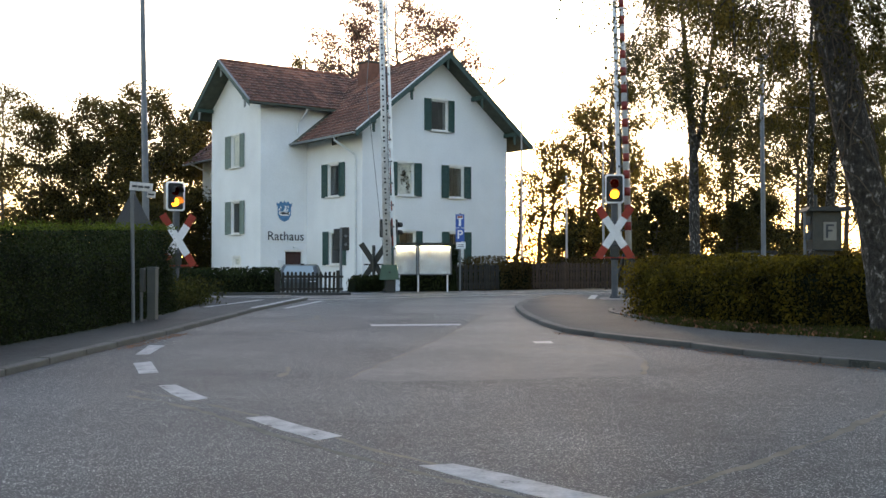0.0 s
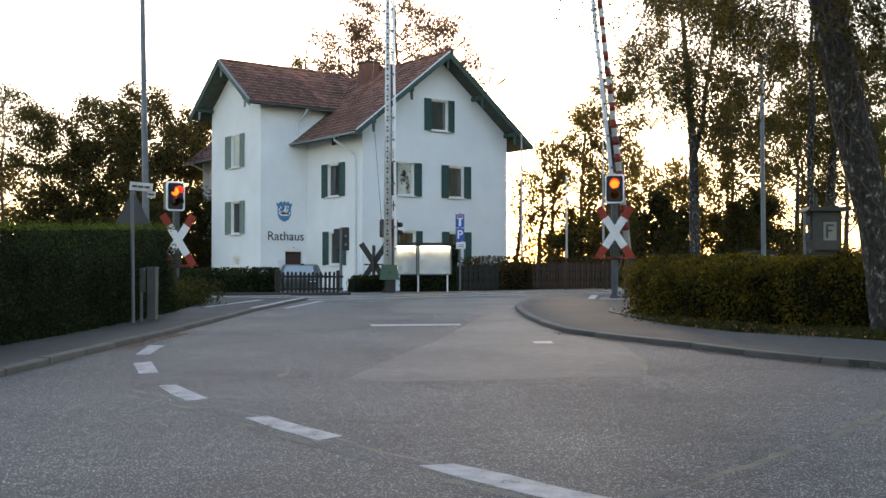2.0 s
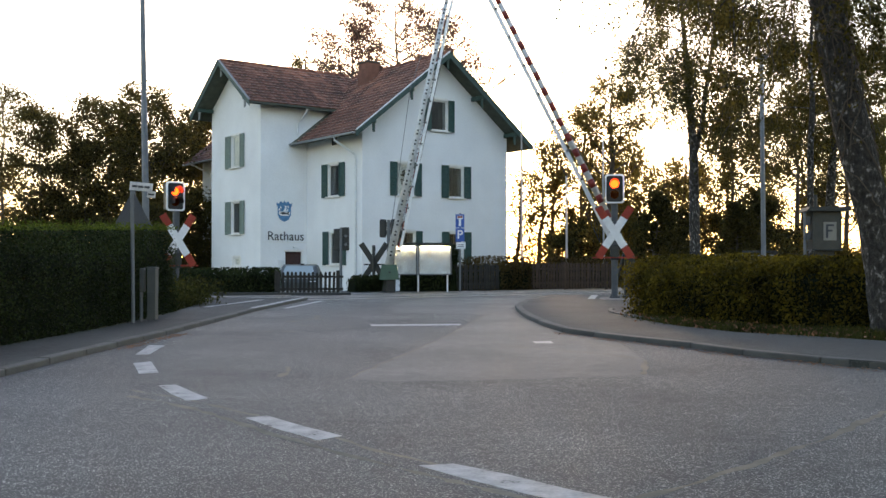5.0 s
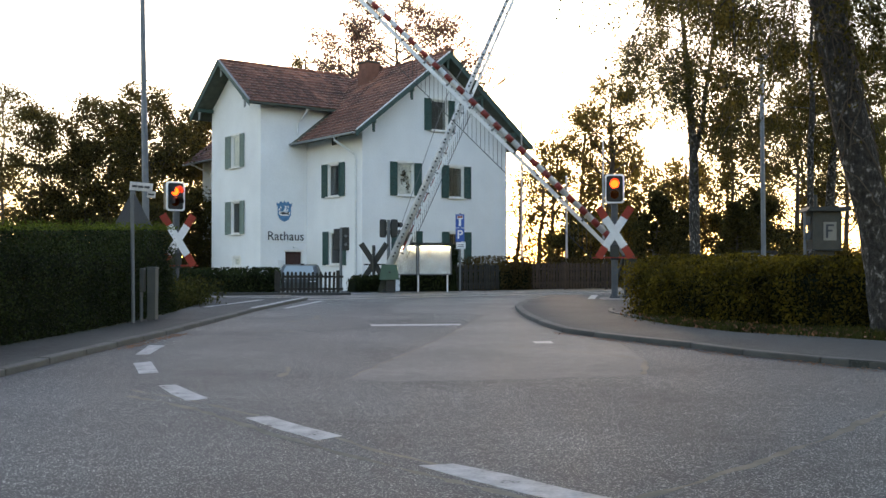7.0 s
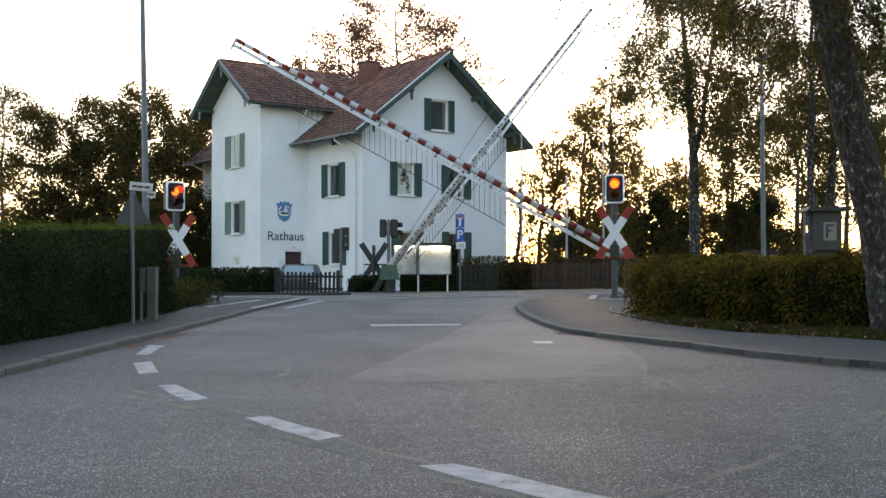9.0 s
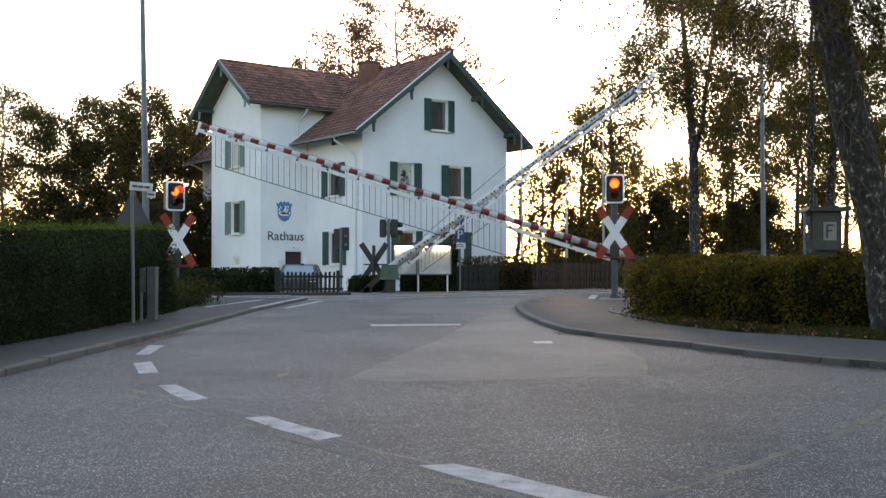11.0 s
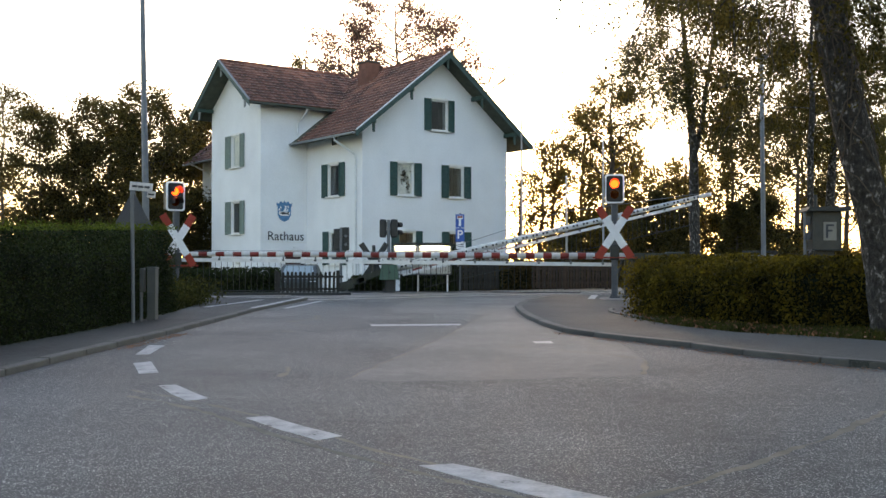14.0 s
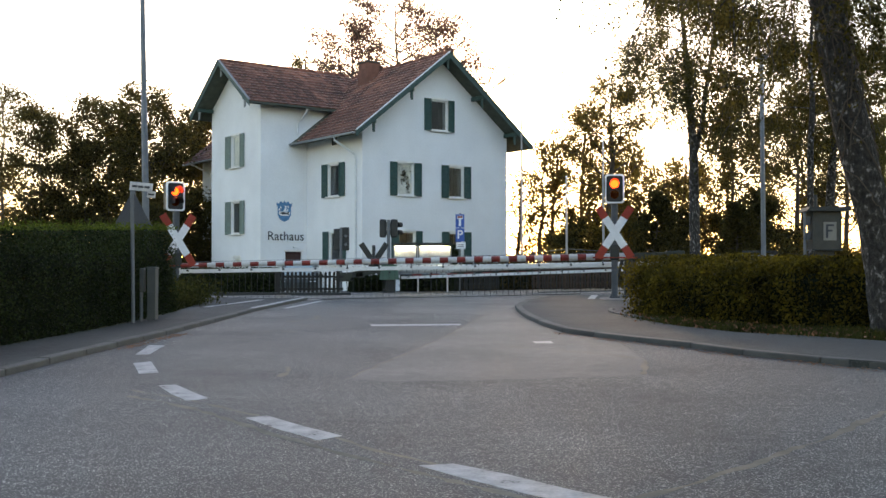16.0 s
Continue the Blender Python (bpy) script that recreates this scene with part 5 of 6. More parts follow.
# ---- plants ----
def tree(name, x, y, height, spread, low, trunk_r, n_leaf, leaf, bark, leaves, seed, label, lean=(0, 0), droop=0.0, limbs=16, twigs=5, fuzz=0.5, shape="round", base=None, stem=None, fork=None):
    """A tapered leaning trunk, limbs and twigs, and leaves gathered round the twigs. stem: rows (dx, dy, z, radius) of a trunk of its own shape; fork: a second stem."""
    rng, r = np.random.default_rng(seed), random.Random(seed)
    z0 = ground_z(y) - 0.1 if base is None else base
    t = thing(name, pose(x, y, z0), label, "tree")
    vs, fs, tips = [], [], []
    n = 9
    trunk = [Vector((lean[0] * (i / (n - 1)) ** (1.6 if shape == "birch" else 1.2) + r.uniform(-0.06, 0.06) * i * 0.4, lean[1] * i / (n - 1) + r.uniform(-0.06, 0.06) * i * 0.4, height * i / (n - 1) * 0.96)) for i in range(n)]
    rad = [trunk_r * (1 - 0.9 * (i / (n - 1)) ** (1.7 if shape == "birch" else 0.9)) * (1.2 if i == 0 else 1) for i in range(n)]
    if stem:
        def along(rows, m):
            ks = np.linspace(0, len(rows) - 1, m)
            return [[float(np.interp(k, range(len(rows)), [row[c] for row in rows])) for c in range(4)] for k in ks]
        fine = along(stem, 56)
        fine = [(p[0], p[1], p[2], p[3] * (1 + 0.05 * noise.noise((p[2] * 1.7, seed, 0)))) for p in fine]
        tube(vs, fs, [Vector(p[:3]) for p in fine], [p[3] for p in fine], 18)
        # swellings and ribs of the bark
        for k, v in enumerate(vs):
            ax = Vector(fine[k // 18][:3])
            o = v - ax
            vs[k] = ax + o * (1 + 0.09 * noise.noise((o.x * 9, o.y * 9, v.z * 2.2)) + 0.05 * noise.noise((o.x * 22, o.y * 22, v.z * 7)))
        coarse = along(stem, n)
        trunk, rad = [Vector(p[:3]) for p in coarse], [p[3] for p in coarse]
    else:
        tube(vs, fs, trunk, rad, 10)
    tr = mesh_of("trunk", vs, fs, bark, t)
    for f in tr.data.polygons:
        f.use_smooth = True
    second = None
    if fork:
        vs, fs = [], []
        second = [Vector(p[:3]) for p in along(fork, n)]
        tube(vs, fs, second, [p[3] for p in along(fork, n)], 10)
        mesh_of("second_stem", vs, fs, bark, t)
    first_stem, vs, fs = trunk, [], []
    for k in range(limbs):
        trunk = second if second and k % 3 == 1 else first_stem
        f = low + (0.97 - low) * (k + r.random()) / limbs
        i = min(n - 2, int(f * (n - 1)))
        p = trunk[i].lerp(trunk[i + 1], f * (n - 1) - i)
        h = (f - low) / (1 - low)
        if shape == "round":
            reach = spread * (0.45 + 0.75 * math.sin(math.pi * min(1, 0.18 + 0.8 * h))) * r.uniform(0.65, 1.1)
        elif shape == "cone":
            reach = spread * (1.05 - h) * r.uniform(0.75, 1.15)
        else:
            reach = spread * (0.95 - 0.45 * h) * r.uniform(0.6, 1.15)
        a = k * 2.4 + r.uniform(-0.5, 0.5)
        up = r.uniform(0.15, 0.75) * (1 if shape != "cone" else 0.1)
        d = Vector((math.cos(a), math.sin(a), up)).normalized()
        q, line, m = p.copy(), [p.copy()], 5
        for s in range(m):
            d = (d + Vector((r.uniform(-0.25, 0.25), r.uniform(-0.25, 0.25), r.uniform(-0.12, 0.16) - droop * s * 0.18))).normalized()
            q = q + d * reach / m
            line.append(q.copy())
        r0 = max(0.015, trunk_r * (0.2 if shape == "birch" else 0.34) * (1 - 0.75 * h))
        tube(vs, fs, line, [r0 * (1 - 0.85 * s / m) for s in range(m + 1)], 5)
        for w in range(twigs):
            s = r.uniform(0.3, 1.0) * m
            i2 = min(m - 1, int(s))
            b0 = line[i2].lerp(line[i2 + 1], s - i2)
            dd = (d + Vector((r.uniform(-1, 1), r.uniform(-1, 1), r.uniform(-0.5, 0.7)))).normalized()
            ln = reach * r.uniform(0.2, 0.5)
            mid = b0 + dd * ln * 0.5
            end = mid + (dd + Vector((0, 0, -1.6 * droop))).normalized() * ln * (0.5 + 0.8 * droop)
            tube(vs, fs, [b0, mid, end], [r0 * 0.35, r0 * 0.22, r0 * 0.08], 4)
            tips.append((mid, end))
            tips.append((b0, mid))
    mesh_of("branchwork", vs, fs, bark, t)["kind"] = "stuff"
    c = np.array([[*a, *b] for a, b in tips])
    pick = rng.integers(0, len(c), n_leaf)
    s = rng.random((n_leaf, 1))
    pts = c[pick, :3] * (1 - s) + c[pick, 3:] * s
    pts = pts + rng.normal(size=(n_leaf, 3)) * fuzz * rng.uniform(0.3, 1.0, (n_leaf, 1))
    if droop:
        # hanging strands: leaves strung below the twigs
        per = 22
        ns = n_leaf // per
        i = rng.integers(0, len(c), ns)
        s = rng.random((ns, 1))
        top = c[i, :3] * (1 - s) + c[i, 3:] * s + rng.normal(size=(ns, 3)) * fuzz * 0.7
        ln = rng.uniform(0.3, 2.0, (ns, 1)) * droop
        f = rng.random((ns, per))
        sway = rng.normal(size=(ns, 1, 2)) * 0.12
        pts = np.empty((ns, per, 3))
        pts[:, :, :2] = top[:, None, :2] + sway * f[:, :, None] + rng.normal(size=(ns, per, 2)) * 0.05
        pts[:, :, 2] = top[:, 2:3] - f * ln
        pts = pts.reshape(-1, 3)
    leaves_mesh("crown", pts, leaf, rng, leaves, t)
    return t


def hedge(name, path, wide, heights, n_leaf, leaf, leaves, seed, label, wobble=0.06, base=0.05, end_round=0.3, loose=0.035):
    """A clipped hedge: dark core with the inner shade in its colour, under a close coat of leaves."""
    rng = np.random.default_rng(seed)
    height = sum(heights) / 2
    h = thing(name, Matrix(), label, "hedge")
    q = resample(path, 0.35)
    vs, fs = [], []
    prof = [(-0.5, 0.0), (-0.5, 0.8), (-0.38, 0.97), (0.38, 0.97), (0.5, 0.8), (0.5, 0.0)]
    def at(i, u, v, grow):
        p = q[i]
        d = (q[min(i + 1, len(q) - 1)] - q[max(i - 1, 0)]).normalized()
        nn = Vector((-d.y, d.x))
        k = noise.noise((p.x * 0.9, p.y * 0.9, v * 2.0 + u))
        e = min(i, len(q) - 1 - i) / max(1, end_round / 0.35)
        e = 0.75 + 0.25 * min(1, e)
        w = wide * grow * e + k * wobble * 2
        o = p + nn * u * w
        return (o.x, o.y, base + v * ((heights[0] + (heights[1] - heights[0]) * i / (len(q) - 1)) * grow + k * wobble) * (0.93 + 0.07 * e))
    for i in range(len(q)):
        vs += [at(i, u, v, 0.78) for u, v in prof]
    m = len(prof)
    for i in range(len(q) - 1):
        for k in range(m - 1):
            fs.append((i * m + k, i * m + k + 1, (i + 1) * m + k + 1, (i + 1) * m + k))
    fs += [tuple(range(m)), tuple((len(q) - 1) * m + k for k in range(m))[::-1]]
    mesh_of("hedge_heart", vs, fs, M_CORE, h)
    # leaves over the profile
    segs = list(zip(prof, prof[1:]))
    ls = np.array([math.hypot((b[0] - a[0]) * wide, (b[1] - a[1]) * height) for a, b in segs])
    pts = np.empty((n_leaf, 3))
    which = rng.choice(len(segs), n_leaf, p=ls / ls.sum())
    ii, tt, gg = rng.integers(0, len(q) - 1, n_leaf), rng.random(n_leaf), rng.uniform(0.78, 1.03, n_leaf)
    jj = rng.random(n_leaf)
    off = rng.normal(size=(n_leaf, 2)) * loose
    for j in range(n_leaf):
        (u0, v0), (u1, v1) = segs[which[j]]
        t = tt[j]
        p0 = q[int(ii[j])]
        p1 = q[min(int(ii[j]) + 1, len(q) - 1)]
        step = (p1 - p0) * float(jj[j])
        x, y, z = at(int(ii[j]), u0 + (u1 - u0) * t, v0 + (v1 - v0) * t, gg[j])
        pts[j] = (x + step.x + off[j, 0], y + step.y + off[j, 1], z)
    leaves_mesh("leaves", pts, leaf, rng, leaves, h)
    return h


def grass_strip(name, path, wide, n, blade, seed, label):
    rng = np.random.default_rng(seed)
    q = np.array([tuple(p) for p in resample(path, 0.3)])
    i = rng.integers(0, len(q) - 1, n)
    s = rng.random((n, 1))
    p = q[i] * (1 - s) + q[i + 1] * s
    p = p + rng.normal(size=(n, 2)) * wide * 0.4
    h = blade * rng.uniform(0.4, 1.2, n)
    v = np.empty((n, 3, 3))
    side = rng.normal(size=(n, 2))
    side /= np.linalg.norm(side, axis=1)[:, None]
    bend = rng.normal(size=(n, 2)) * h[:, None] * 0.45
    v[:, 0, :2], v[:, 1, :2], v[:, 2, :2] = p - side * 0.008, p + side * 0.008, p + bend
    v[:, 0, 2] = v[:, 1, 2] = 0.02
    v[:, 2, 2] = 0.02 + h
    g = mesh_of(name, [tuple(a) for a in v.reshape(-1, 3)], [(3 * k, 3 * k + 1, 3 * k + 2) for k in range(n)], L_GRASS)
    tagged(g, label, "grass", kind="stuff")


def build_plants():
    street_hedge = hedge("clipped_hedge", [(-5.6, 1.0), (-5.55, 8.0), (-5.5, 11.0), (-5.42, 14.5), (-5.55, 17.5), (-5.66, 19.6)], 1.0, (0.99, 1.6), 100000, 0.04, L_HEDGE, 11, "dense dark green clipped hedge beside the pavement")
    hedge("autumn_hedge", [(13.0, 13.2), (8.0, 13.9), (5.75, 14.9), (4.6, 16.6), (4.2, 18.6)], 1.5, (1.13, 1.0), 95000, 0.058, L_HEDGE2, 12, "loose autumn hedge with yellow highlights put into its leaf colour", 0.27, loose=0.11)
    hedge("clipped_hedge", [(-11.0, 32.6), (-7.6, 32.3), (-5.2, 32.0)], 0.9, (0.86, 0.86), 9000, 0.09, L_HEDGE, 13, "low dark green hedge beyond the tracks", 0.08, -0.02)
    hedge("clipped_hedge", [(-3.1, 34.6), (-2.2, 35.4)], 0.8, (0.62, 0.62), 2500, 0.08, L_HEDGE, 14, "small dark bush behind the crossing sign", 0.12, -0.02)
    hedge("clipped_hedge", [(-1.5, 35.6), (0.5, 35.6)], 0.5, (1.72, 1.72), 6000, 0.08, L_HEDGE, 15, "dark hedge behind the notice board", 0.06, -0.02)
    hedge("clipped_hedge", [(0.6, 38.2), (2.4, 38.6), (6.6, 39.6)], 0.8, (1.5, 1.5), 16000, 0.08, L_BEECH, 16, "dark hedge behind the wooden fences", 0.1, -0.3)
    hedge("clipped_hedge", [(2.0, 37.0), (3.1, 37.4)], 0.6, (1.06, 1.06), 4200, 0.075, L_BEECH, 17, "browning beech hedge filling a gap between the fences", 0.1, -0.05)
    # loose sprigs on the clipped hedge's top, the sky's backlight in their colour
    g = np.random.default_rng(61)
    n = 6500
    y = g.uniform(7.0, 19.8, n)
    top = 0.99 + 0.61 * (y - 1.0) / 18.6 + 0.03
    sprig = np.column_stack([-5.5 + g.uniform(-0.36, 0.4, n), y, top + np.abs(g.normal(size=n)) * 0.055])
    leaves_mesh("lit_sprigs", sprig, 0.035, g, L_SPRIG, street_hedge, "loose top sprigs, brightened as if backlit")["kind"] = "stuff"
    grass_strip("verge_grass", [(4.95, 13.5), (5.8, 12.8), (9.0, 12.1)], 0.7, 10000, 0.15, 21, "dark rough grass under the hedge")
    grass_strip("verge_grass", [(3.6, 17.5), (3.7, 15.8), (4.25, 14.4), (5.05, 13.5)], 0.45, 8000, 0.12, 22, "dark rough grass under the hedge")
    grass_strip("verge_grass", [(-6.2, 20.6), (-6.1, 22.5), (-6.8, 24.5)], 0.8, 4500, 0.42, 23, "tall rough grass at the signal's foot")
    rng = np.random.default_rng(31)
    # bushy weeds at the foot of the signal
    b = thing("weed_bush", pose(-5.75, 22.6, 0.05), "tangle of green weeds at the pavement's end", "bush")
    pts = rng.normal(size=(3500, 3)) * (0.32, 0.5, 0.17) + (0, 0, 0.25)
    pts = pts[pts[:, 2] > 0.02]
    leaves_mesh("leaves", pts, 0.07, rng, L_GRASS, b)
    vs, fs, r = [], [], random.Random(5)
    for i in range(40):
        a = Vector((r.gauss(0, 0.2), r.gauss(0, 0.35), -0.05))
        tube(vs, fs, [a, a + Vector((r.gauss(0, 0.08), r.gauss(0, 0.08), 0.3)), a + Vector((r.gauss(0, 0.2), r.gauss(0, 0.2), 0.6))], [0.008, 0.006, 0.002], 4)
    mesh_of("stems", vs, fs, L_GRASS, b)
    # fallen leaves along the gutters
    for path, n, sd in ((KERB_L[4:6], 260, 41), (KERB_R[4:12], 420, 42)):
        g = np.random.default_rng(sd)
        q = np.array([tuple(p) for p in resample(path, 0.2)])
        i = g.integers(0, len(q), n)
        p = q[i] + g.normal(size=(n, 2)) * (0.06, 0.12) + ((0.14, 0) if sd == 41 else (-0.1, -0.1))
        s, a = 0.022 * g.uniform(0.6, 1.4, n), g.uniform(0, 6.28, n)
        vs = [(x + sz * k * math.cos(an + o), y + sz * k * math.sin(an + o), 0.006 + 0.008 * (o == 0)) for (x, y), sz, an in zip(p, s, a) for o, k in ((0, 1), (1.57, 0.6), (3.14, 1), (4.71, 0.6))]
        l = mesh_of("fallen_leaves", vs, [(4 * i, 4 * i + 1, 4 * i + 2, 4 * i + 3) for i in range(n)], L_FALLEN)
        tagged(l, "scattered brown fallen leaves along the kerb", "leaves", kind="stuff")
    # leaf litter on the verge under the autumn hedge
    g = np.random.default_rng(45)
    q = np.array([tuple(p) for p in resample([(3.75, 17.6), (3.9, 15.9), (4.4, 14.3), (5.1, 13.3), (6.2, 12.6), (8.5, 12.1)], 0.2)])
    n = 1500
    p = q[g.integers(0, len(q), n)] + g.normal(size=(n, 2)) * 0.32
    l = leaves_mesh("fallen_leaves", np.column_stack([p, g.uniform(0.03, 0.12, n)]), 0.06, g, L_FALLEN)
    tagged(l, "brown leaf litter caught in the verge grass", "leaves", kind="stuff")
    # trees beyond the left hedge
    for k, (x, y, h, s) in enumerate(((-26.0, 60, 12.6, 2.3), (-22.9, 58, 10.6, 2.0), (-19.4, 59, 11.6, 2.6), (-16.5, 57, 11.2, 2.6), (-15.6, 65, 11.6, 2.4), (-29.5, 62, 11.5, 2.5), (-21.3, 60, 9.4, 1.9), (-20.6, 66, 10.6, 2.4), (-17.0, 67, 11.4, 2.6))):
        tree("broadleaf_tree", x, y, h, s, 0.14, 0.16, 21000 if x > -25 else 11000, 0.145, M_BARK, L_DARK, 100 + k, "dense dark green tree against the evening sky", limbs=26, twigs=7, fuzz=0.5)
    # tall thinning tree behind the hall
    for k, (x, y, h, sp, n) in enumerate(((-3.2, 70, 20.2, 5.4, 15000), (-6.6, 73, 19.2, 4.6, 10000), (-0.4, 72, 19.0, 4.4, 10000))):
        tree("autumn_tree", x, y, h, sp, 0.42, 0.36, n, 0.17, M_BARK, L_RUST, 120 + k, "tall thinning tree with rusty autumn leaves", limbs=40, twigs=10, fuzz=0.45)
    tree("broadleaf_tree", -10.4, 70, 15.6, 2.0, 0.4, 0.2, 3500, 0.22, M_BARK, L_DARK, 126, "dark treetop showing over the roof", limbs=14)
    # trees beyond the flagpoles, light between them
    for k, (x, y, h, s, n) in enumerate(((5.3, 57, 8.6, 1.2, 3200), (6.1, 58, 9.6, 1.4, 4000), (7.6, 57, 10.6, 1.9, 9000), (8.8, 55, 11.8, 2.0, 9500), (10.3, 60, 8.8, 2.0, 7000), (11.6, 56, 7.0, 1.8, 5500), (13.3, 58, 7.4, 1.9, 6500), (4.4, 62, 7.6, 1.3, 2600))):
        tree("broadleaf_tree", x, y, h, s, 0.2, 0.19 if k != 3 else 0.3, int(n * 1.5), 0.13, M_BARK, L_OLIVE, 130 + k, "slender tree with yellow-green leaves against the low sun", lean=(0.5, 0), limbs=28, twigs=8, fuzz=0.42)
    # dark evergreens
    for k, (x, y, h, s) in enumerate(((10.0, 48, 5.2, 2.1), (13.9, 48, 4.6, 1.8), (15.3, 49, 5.3, 2.3), (11.6, 51, 3.6, 1.6))):
        tree("evergreen", x, y, h, s, 0.04, 0.12, 10000, 0.15, M_BARK, L_YEW, 150 + k, "dark evergreen standing among the trees", limbs=34, twigs=5, fuzz=0.22, shape="cone")
    # shrubs filling the edge of the wood
    for k, (x, y, h, s) in enumerate(((6.3, 50, 2.8, 1.2), (8.1, 50, 3.4, 1.4), (7.4, 54, 3.6, 1.4), (9.6, 53, 4.0, 1.5), (12.4, 53, 4.4, 1.6), (14.4, 52, 3.9, 1.5), (16.6, 54, 4.2, 1.6), (18.6, 52, 3.0, 1.3), (17.2, 52, 3.4, 1.4), (20.8, 54, 2.4, 1.4), (23.6, 55, 2.6, 1.5), (26.5, 56, 4.0, 2.0))):
        tree("shrub", x, y, h, s, 0.03, 0.07, 7000, 0.14, M_BARK, L_OLIVE if k % 2 else L_YEW, 200 + k, "tall dark shrub at the edge of the trees", limbs=26, twigs=6, fuzz=0.3)
    # undergrowth beyond the hedge
    for k, (x, y, h, s) in enumerate(((-25, 54, 3.4, 1.6), (-21.5, 53, 3.0, 1.6), (-18, 53, 3.6, 1.7), (-14.8, 52, 4.4, 1.4), (-28.5, 56, 3.6, 1.8), (-23.3, 60, 4.6, 1.8), (-20.0, 57, 5.0, 1.8), (-17.3, 60, 5.4, 1.8), (-16.2, 54, 4.6, 1.5), (-26.8, 62, 4.8, 2.0), (-13.7, 56.5, 5.4, 1.5), (-13.0, 57.0, 5.0, 1.3), (-14.6, 57, 5.6, 1.6), (-22.0, 57, 5.0, 1.8))):
        tree("shrub", x, y, h, s, 0.03, 0.07, 6000, 0.14, M_BARK, L_DARK, 220 + k, "low dark shrub under the trees", limbs=24, twigs=6, fuzz=0.3)
    # more trees to the right
    for k, (x, y, h, s, n) in enumerate(((16.5, 58, 13.0, 2.4, 10000), (19.5, 56, 14.0, 2.6, 12000), (22.6, 57, 13.5, 2.7, 12000), (25.5, 58, 14.5, 3.0, 14000), (28.5, 60, 14.0, 3.0, 15000), (18.5, 66, 12.0, 2.8, 10000), (24.0, 68, 13.0, 3.0, 12000))):
        tree("broadleaf_tree", x, y, h, s, 0.24, 0.18, int(n * 1.0), 0.16, M_BARK, L_DARK, 160 + k, "tall dark tree in front of the bright sky", limbs=20, fuzz=0.5)
    # birches
    droops = "birch with drooping twigs and thin olive leaves"
    tree("birch", 9.9, 40, 15.0, 4.5, 0.44, 0.2, 84000, 0.075, M_BIRCH, L_BIRCH, 180, "forked " + droops, droop=0.75, limbs=30, twigs=8, fuzz=0.28, shape="birch",
         stem=[(0.06, 0, 0, 0.24), (0.0, 0, 2.6, 0.2), (-0.04, 0, 6.0, 0.18), (-0.28, 0, 9.3, 0.12), (-0.45, 0, 11.2, 0.09), (-0.7, 0, 15.0, 0.03)],
         fork=[(-0.02, 0, 5.7, 0.12), (0.28, 0.1, 6.8, 0.1), (0.58, 0.2, 8.8, 0.08), (0.9, 0.3, 11.0, 0.055), (1.2, 0.3, 14.0, 0.02)])
    tree("birch", 13.4, 37, 14.5, 3.6, 0.45, 0.13, 42000, 0.075, M_BIRCH, L_BIRCH, 181, droops, droop=0.75, limbs=22, twigs=8, fuzz=0.28, shape="birch")
    tree("birch", 15.5, 41, 14.0, 3.2, 0.42, 0.2, 42000, 0.08, M_BIRCH, L_BIRCH, 182, "leaning " + droops, lean=(1.0, 0), droop=0.7, limbs=24, twigs=8, fuzz=0.3, shape="birch")
    tree("birch", 16.4, 32, 14.0, 3.9, 0.36, 0.17, 44000, 0.07, M_BIRCH, L_BIRCH, 184, droops, droop=0.75, limbs=24, twigs=8, fuzz=0.28, shape="birch")
    old = tree("birch", 5.8, 13.2, 14.0, 3.6, 0.66, 0.24, 60000, 0.055, M_BIRCH, L_BIRCH, 183, "old leaning birch with furrowed bark and bare climber stems", droop=0.8, limbs=34, twigs=9, fuzz=0.25, shape="birch", base=-0.05,
               stem=[(0.02, 0, 0, 0.29), (0.0, 0, 0.25, 0.25), (-0.06, 0, 0.9, 0.232), (-0.21, 0, 1.7, 0.226), (-0.39, 0, 2.4, 0.222), (-0.55, 0, 3.1, 0.216), (-0.68, 0, 3.75, 0.204), (-0.8, 0, 4.4, 0.198), (-1.3, 0.1, 7.5, 0.16), (-1.7, 0.2, 10.5, 0.1), (-2.1, 0.2, 14.0, 0.03)])
    # dead climber stems tangled round the old trunk
    def axis(z):
        return Vector((float(np.interp(z, (0.25, 0.9, 2.4, 4.4, 7.5), (0, -0.06, -0.39, -0.8, -1.3))), 0.0, z)), float(np.interp(z, (0.25, 2.4, 4.4, 7.5), (0.25, 0.222, 0.198, 0.16)))
    vs, fs, r = [], [], random.Random(9)
    for i in range(120):
        z, a, line = r.uniform(1.7, 6.0), r.uniform(0, 6.28), []
        turn, climb = r.uniform(-0.5, 0.5), r.uniform(0.02, 0.11)
        for k in range(r.randint(6, 16)):
            c, rr = axis(z)
            line.append(c + Vector((math.cos(a), math.sin(a), 0)) * (rr + r.uniform(0.0, 0.035)))
            turn += r.uniform(-0.25, 0.25)
            a, z = a + turn * 0.5, z + climb + r.uniform(-0.05, 0.05)
        tube(vs, fs, line, [r.uniform(0.005, 0.012)] * len(line), 5)
    mesh_of("climber", vs, fs, M_VINE, old, "bare grey-brown climber stems")["kind"] = "stuff"
    # unseen trees added behind and beside the camera to shade the near ground
    first = tree("unseen_shade_tree", -9.0, -9.0, 12.0, 3.4, 0.16, 0.2, 9000, 0.3, M_BARK, L_DARK, 190, "unseen added tree that shades the near road", limbs=22, fuzz=0.6)
    first["group"] = "street trees"
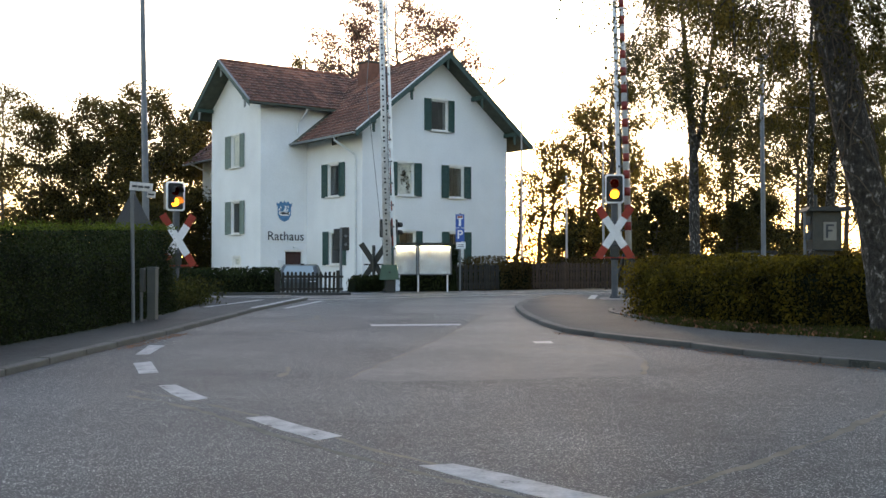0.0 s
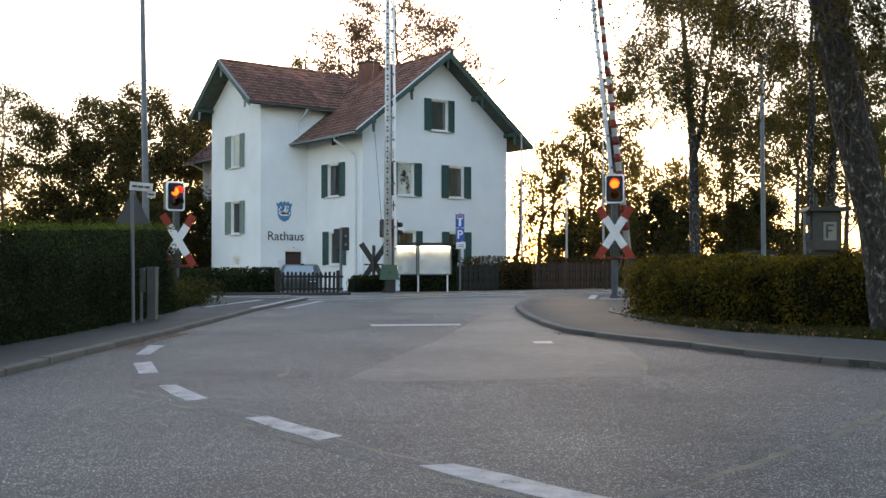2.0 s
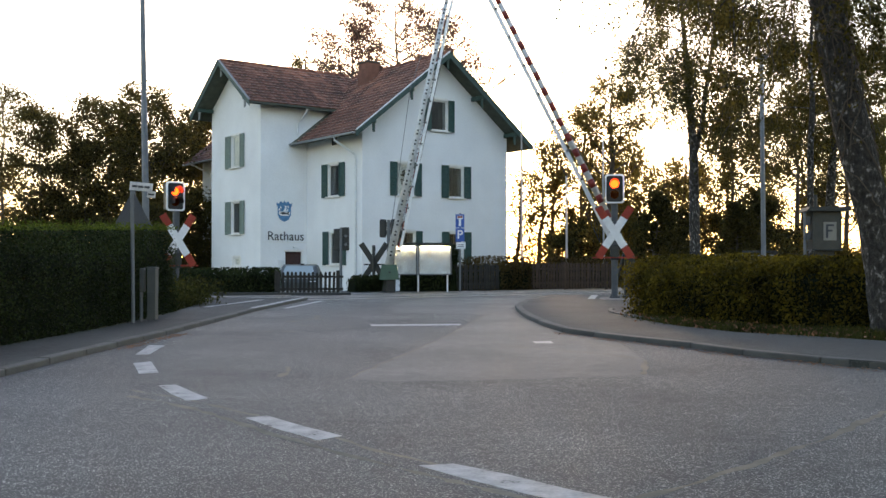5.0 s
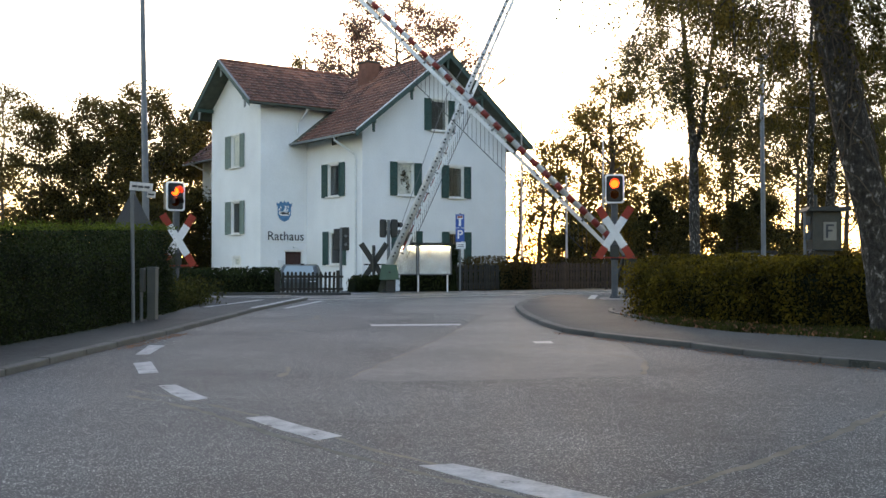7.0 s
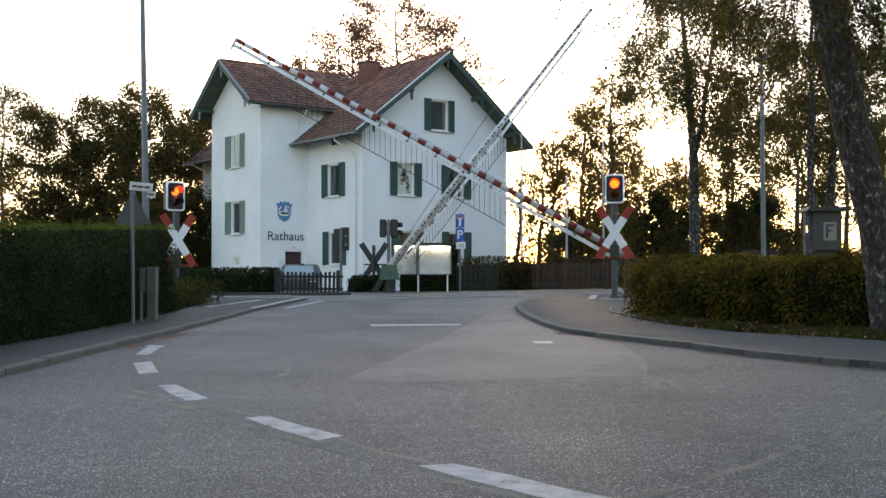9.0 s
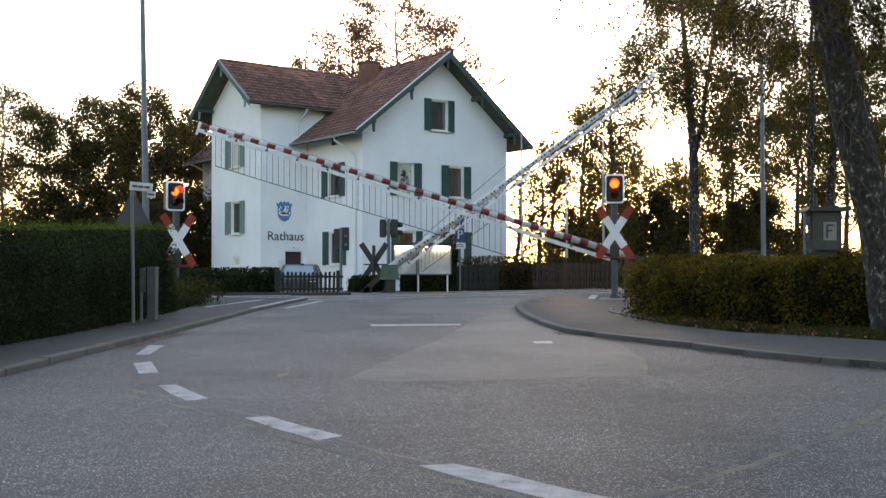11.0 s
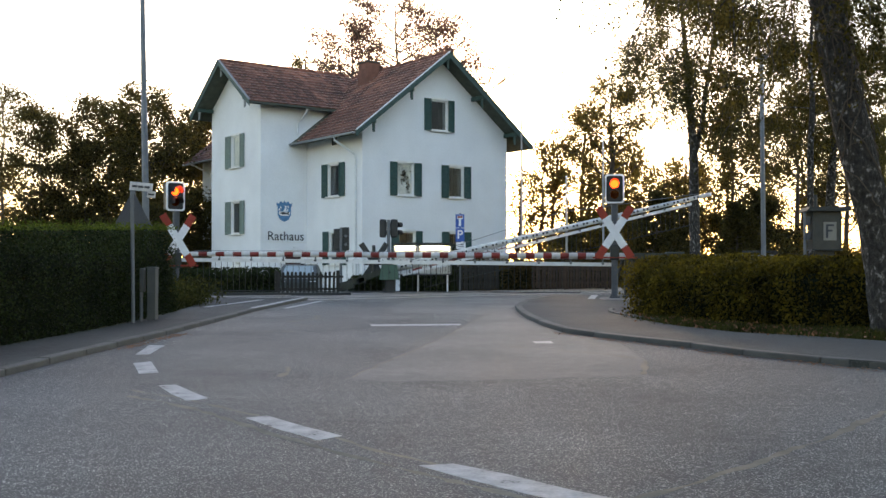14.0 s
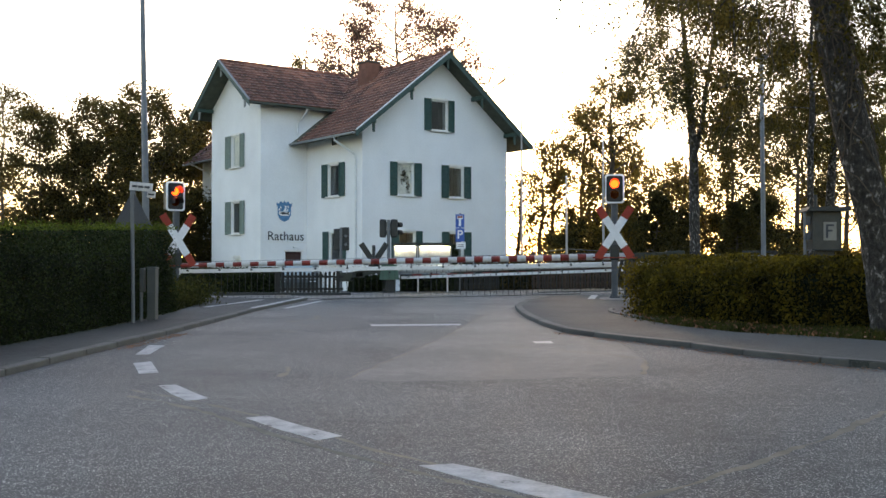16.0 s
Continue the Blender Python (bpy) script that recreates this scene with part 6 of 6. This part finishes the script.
    for k, (x, y) in enumerate(((-10.5, 2.0), (-8.5, -16.0), (9.0, -13.0), (11.0, -7.0), (17.0, -5.5), (12.8, 12.0), (18.0, 10.5), (-13.0, 8.0))):
        copy_thing(first, pose(x, y, -0.15, 0, 0, 50 * k))


# ---- what moves ----
NEAR_ROWS = [(0, 88.4), (0.5, 88.3), (1.0, 87.1), (1.5, 85.5), (2.0, 83.6), (2.5, 81.2), (3.0, 78.4), (3.5, 75.3), (4.0, 71.4), (4.5, 67.3), (5.0, 63.0), (5.5, 58.6), (6.0, 54.0), (6.5, 49.4), (7.0, 44.7), (7.5, 40.2), (8.0, 36.0), (8.5, 32.2), (9.0, 28.9), (9.5, 25.8), (10.0, 22.8), (10.5, 19.9), (11.0, 17.1), (11.5, 14.4), (12.0, 11.4), (12.5, 8.7), (13.0, 5.6), (13.5, 2.8), (14.0, 0.3), (14.5, -1.1), (15.0, -1.2), (16.0, -1.2)]
FAR_ROWS = [(0, 91.5), (1.0, 91.5), (1.5, 91.0), (2.0, 90.0), (2.5, 88.6), (3.0, 87.0), (3.5, 85.0), (4.0, 82.8), (4.5, 80.3), (5.0, 77.7), (5.5, 75.0), (6.0, 72.3), (6.5, 69.4), (7.0, 66.1), (7.5, 62.7), (8.0, 59.2), (8.5, 55.6), (9.0, 52.0), (9.5, 48.1), (10.0, 44.2), (10.5, 40.2), (11.0, 36.2), (11.5, 32.4), (12.0, 28.6), (12.5, 24.8), (13.0, 20.9), (13.5, 17.0), (14.0, 13.2), (14.5, 9.6), (15.0, 6.2), (15.5, 3.2), (16.0, 1.4)]


def motions():
    for boom, z, way in BOOMS:
        rows = NEAR_ROWS if way < 0 else FAR_ROWS
        walk(boom, [(t, pose(0, 0, z, 0, -way * a, 0)) for t, a in rows])
    for bar, x, way in BARS:
        rows = NEAR_ROWS if way < 0 else FAR_ROWS
        walk(bar, [(t, pose(x, 0.03, -0.12, 0, way * a, 0)) for t, a in rows])
    for rail, drop, way in RAILS_LOW:
        rows = NEAR_ROWS if way < 0 else FAR_ROWS
        out = []
        for t, a in rows:
            # straight down, seen from the tilted boom
            v = Matrix.Rotation(radians(way * a), 3, "Y") @ Vector((0, 0, -drop))
            out.append((t, pose(v.x, 0.03, -0.12 + v.z)))
        walk(rail, out)
    for lamp, red, z in LAMP_DISCS:
        on, off = pose(0, 0.06, z), [pose(0, 0.06, z, 0, 0, a) for a in (60, 120, 180)]
        if red:
            rows = [(0, off[2]), (0.4, off[2]), (0.433, off[1]), (0.467, off[0]), (0.5, on), (16, on)]
        else:
            rows = [(0, on), (0.633, on), (0.667, off[0]), (0.7, off[1]), (0.733, off[2]), (16, off[2])]
        walk(lamp, rows)


build_hall()
road_signal("crossing_signal", 4.49, 26.6, -9, 0.0, 2.93, 1.79, "road signal above a red and white crossing sign")
road_signal("crossing_signal", -6.88, 26.4, 38, -0.07, 2.72, 1.58, "angled road signal above a crossing sign by the hedge")
barrier("barrier", 4.97, 27.2, 1.17, -1, 12.0, "lowering red and white banded crossing barrier with hanging bars", False)
barrier("barrier", -1.84, 33.8, 0.756, 1, 11.0, "lowering white crossing barrier on the far side of the tracks", True)
far_side_things()
fence("picket_fence", (-5.1, 31.2), (-3.1, 31.7), 0.72, 0.13, 0.075, M_WOOD, "weathered grey picket fence with pointed slats")
fence("picket_fence", (0.45, 35.4), (2.1, 36.9), 0.92, 0.12, 0.07, M_WOOD, "weathered grey wooden slat fence", 1.6, False)
fence("board_fence", (2.95, 37.2), (6.6, 38.4), 0.98, 0.115, 0.078, M_WOODB, "dark brown upright board fence", 1.7, False)
build_car()
poles_and_boxes()
build_plants()
motions()
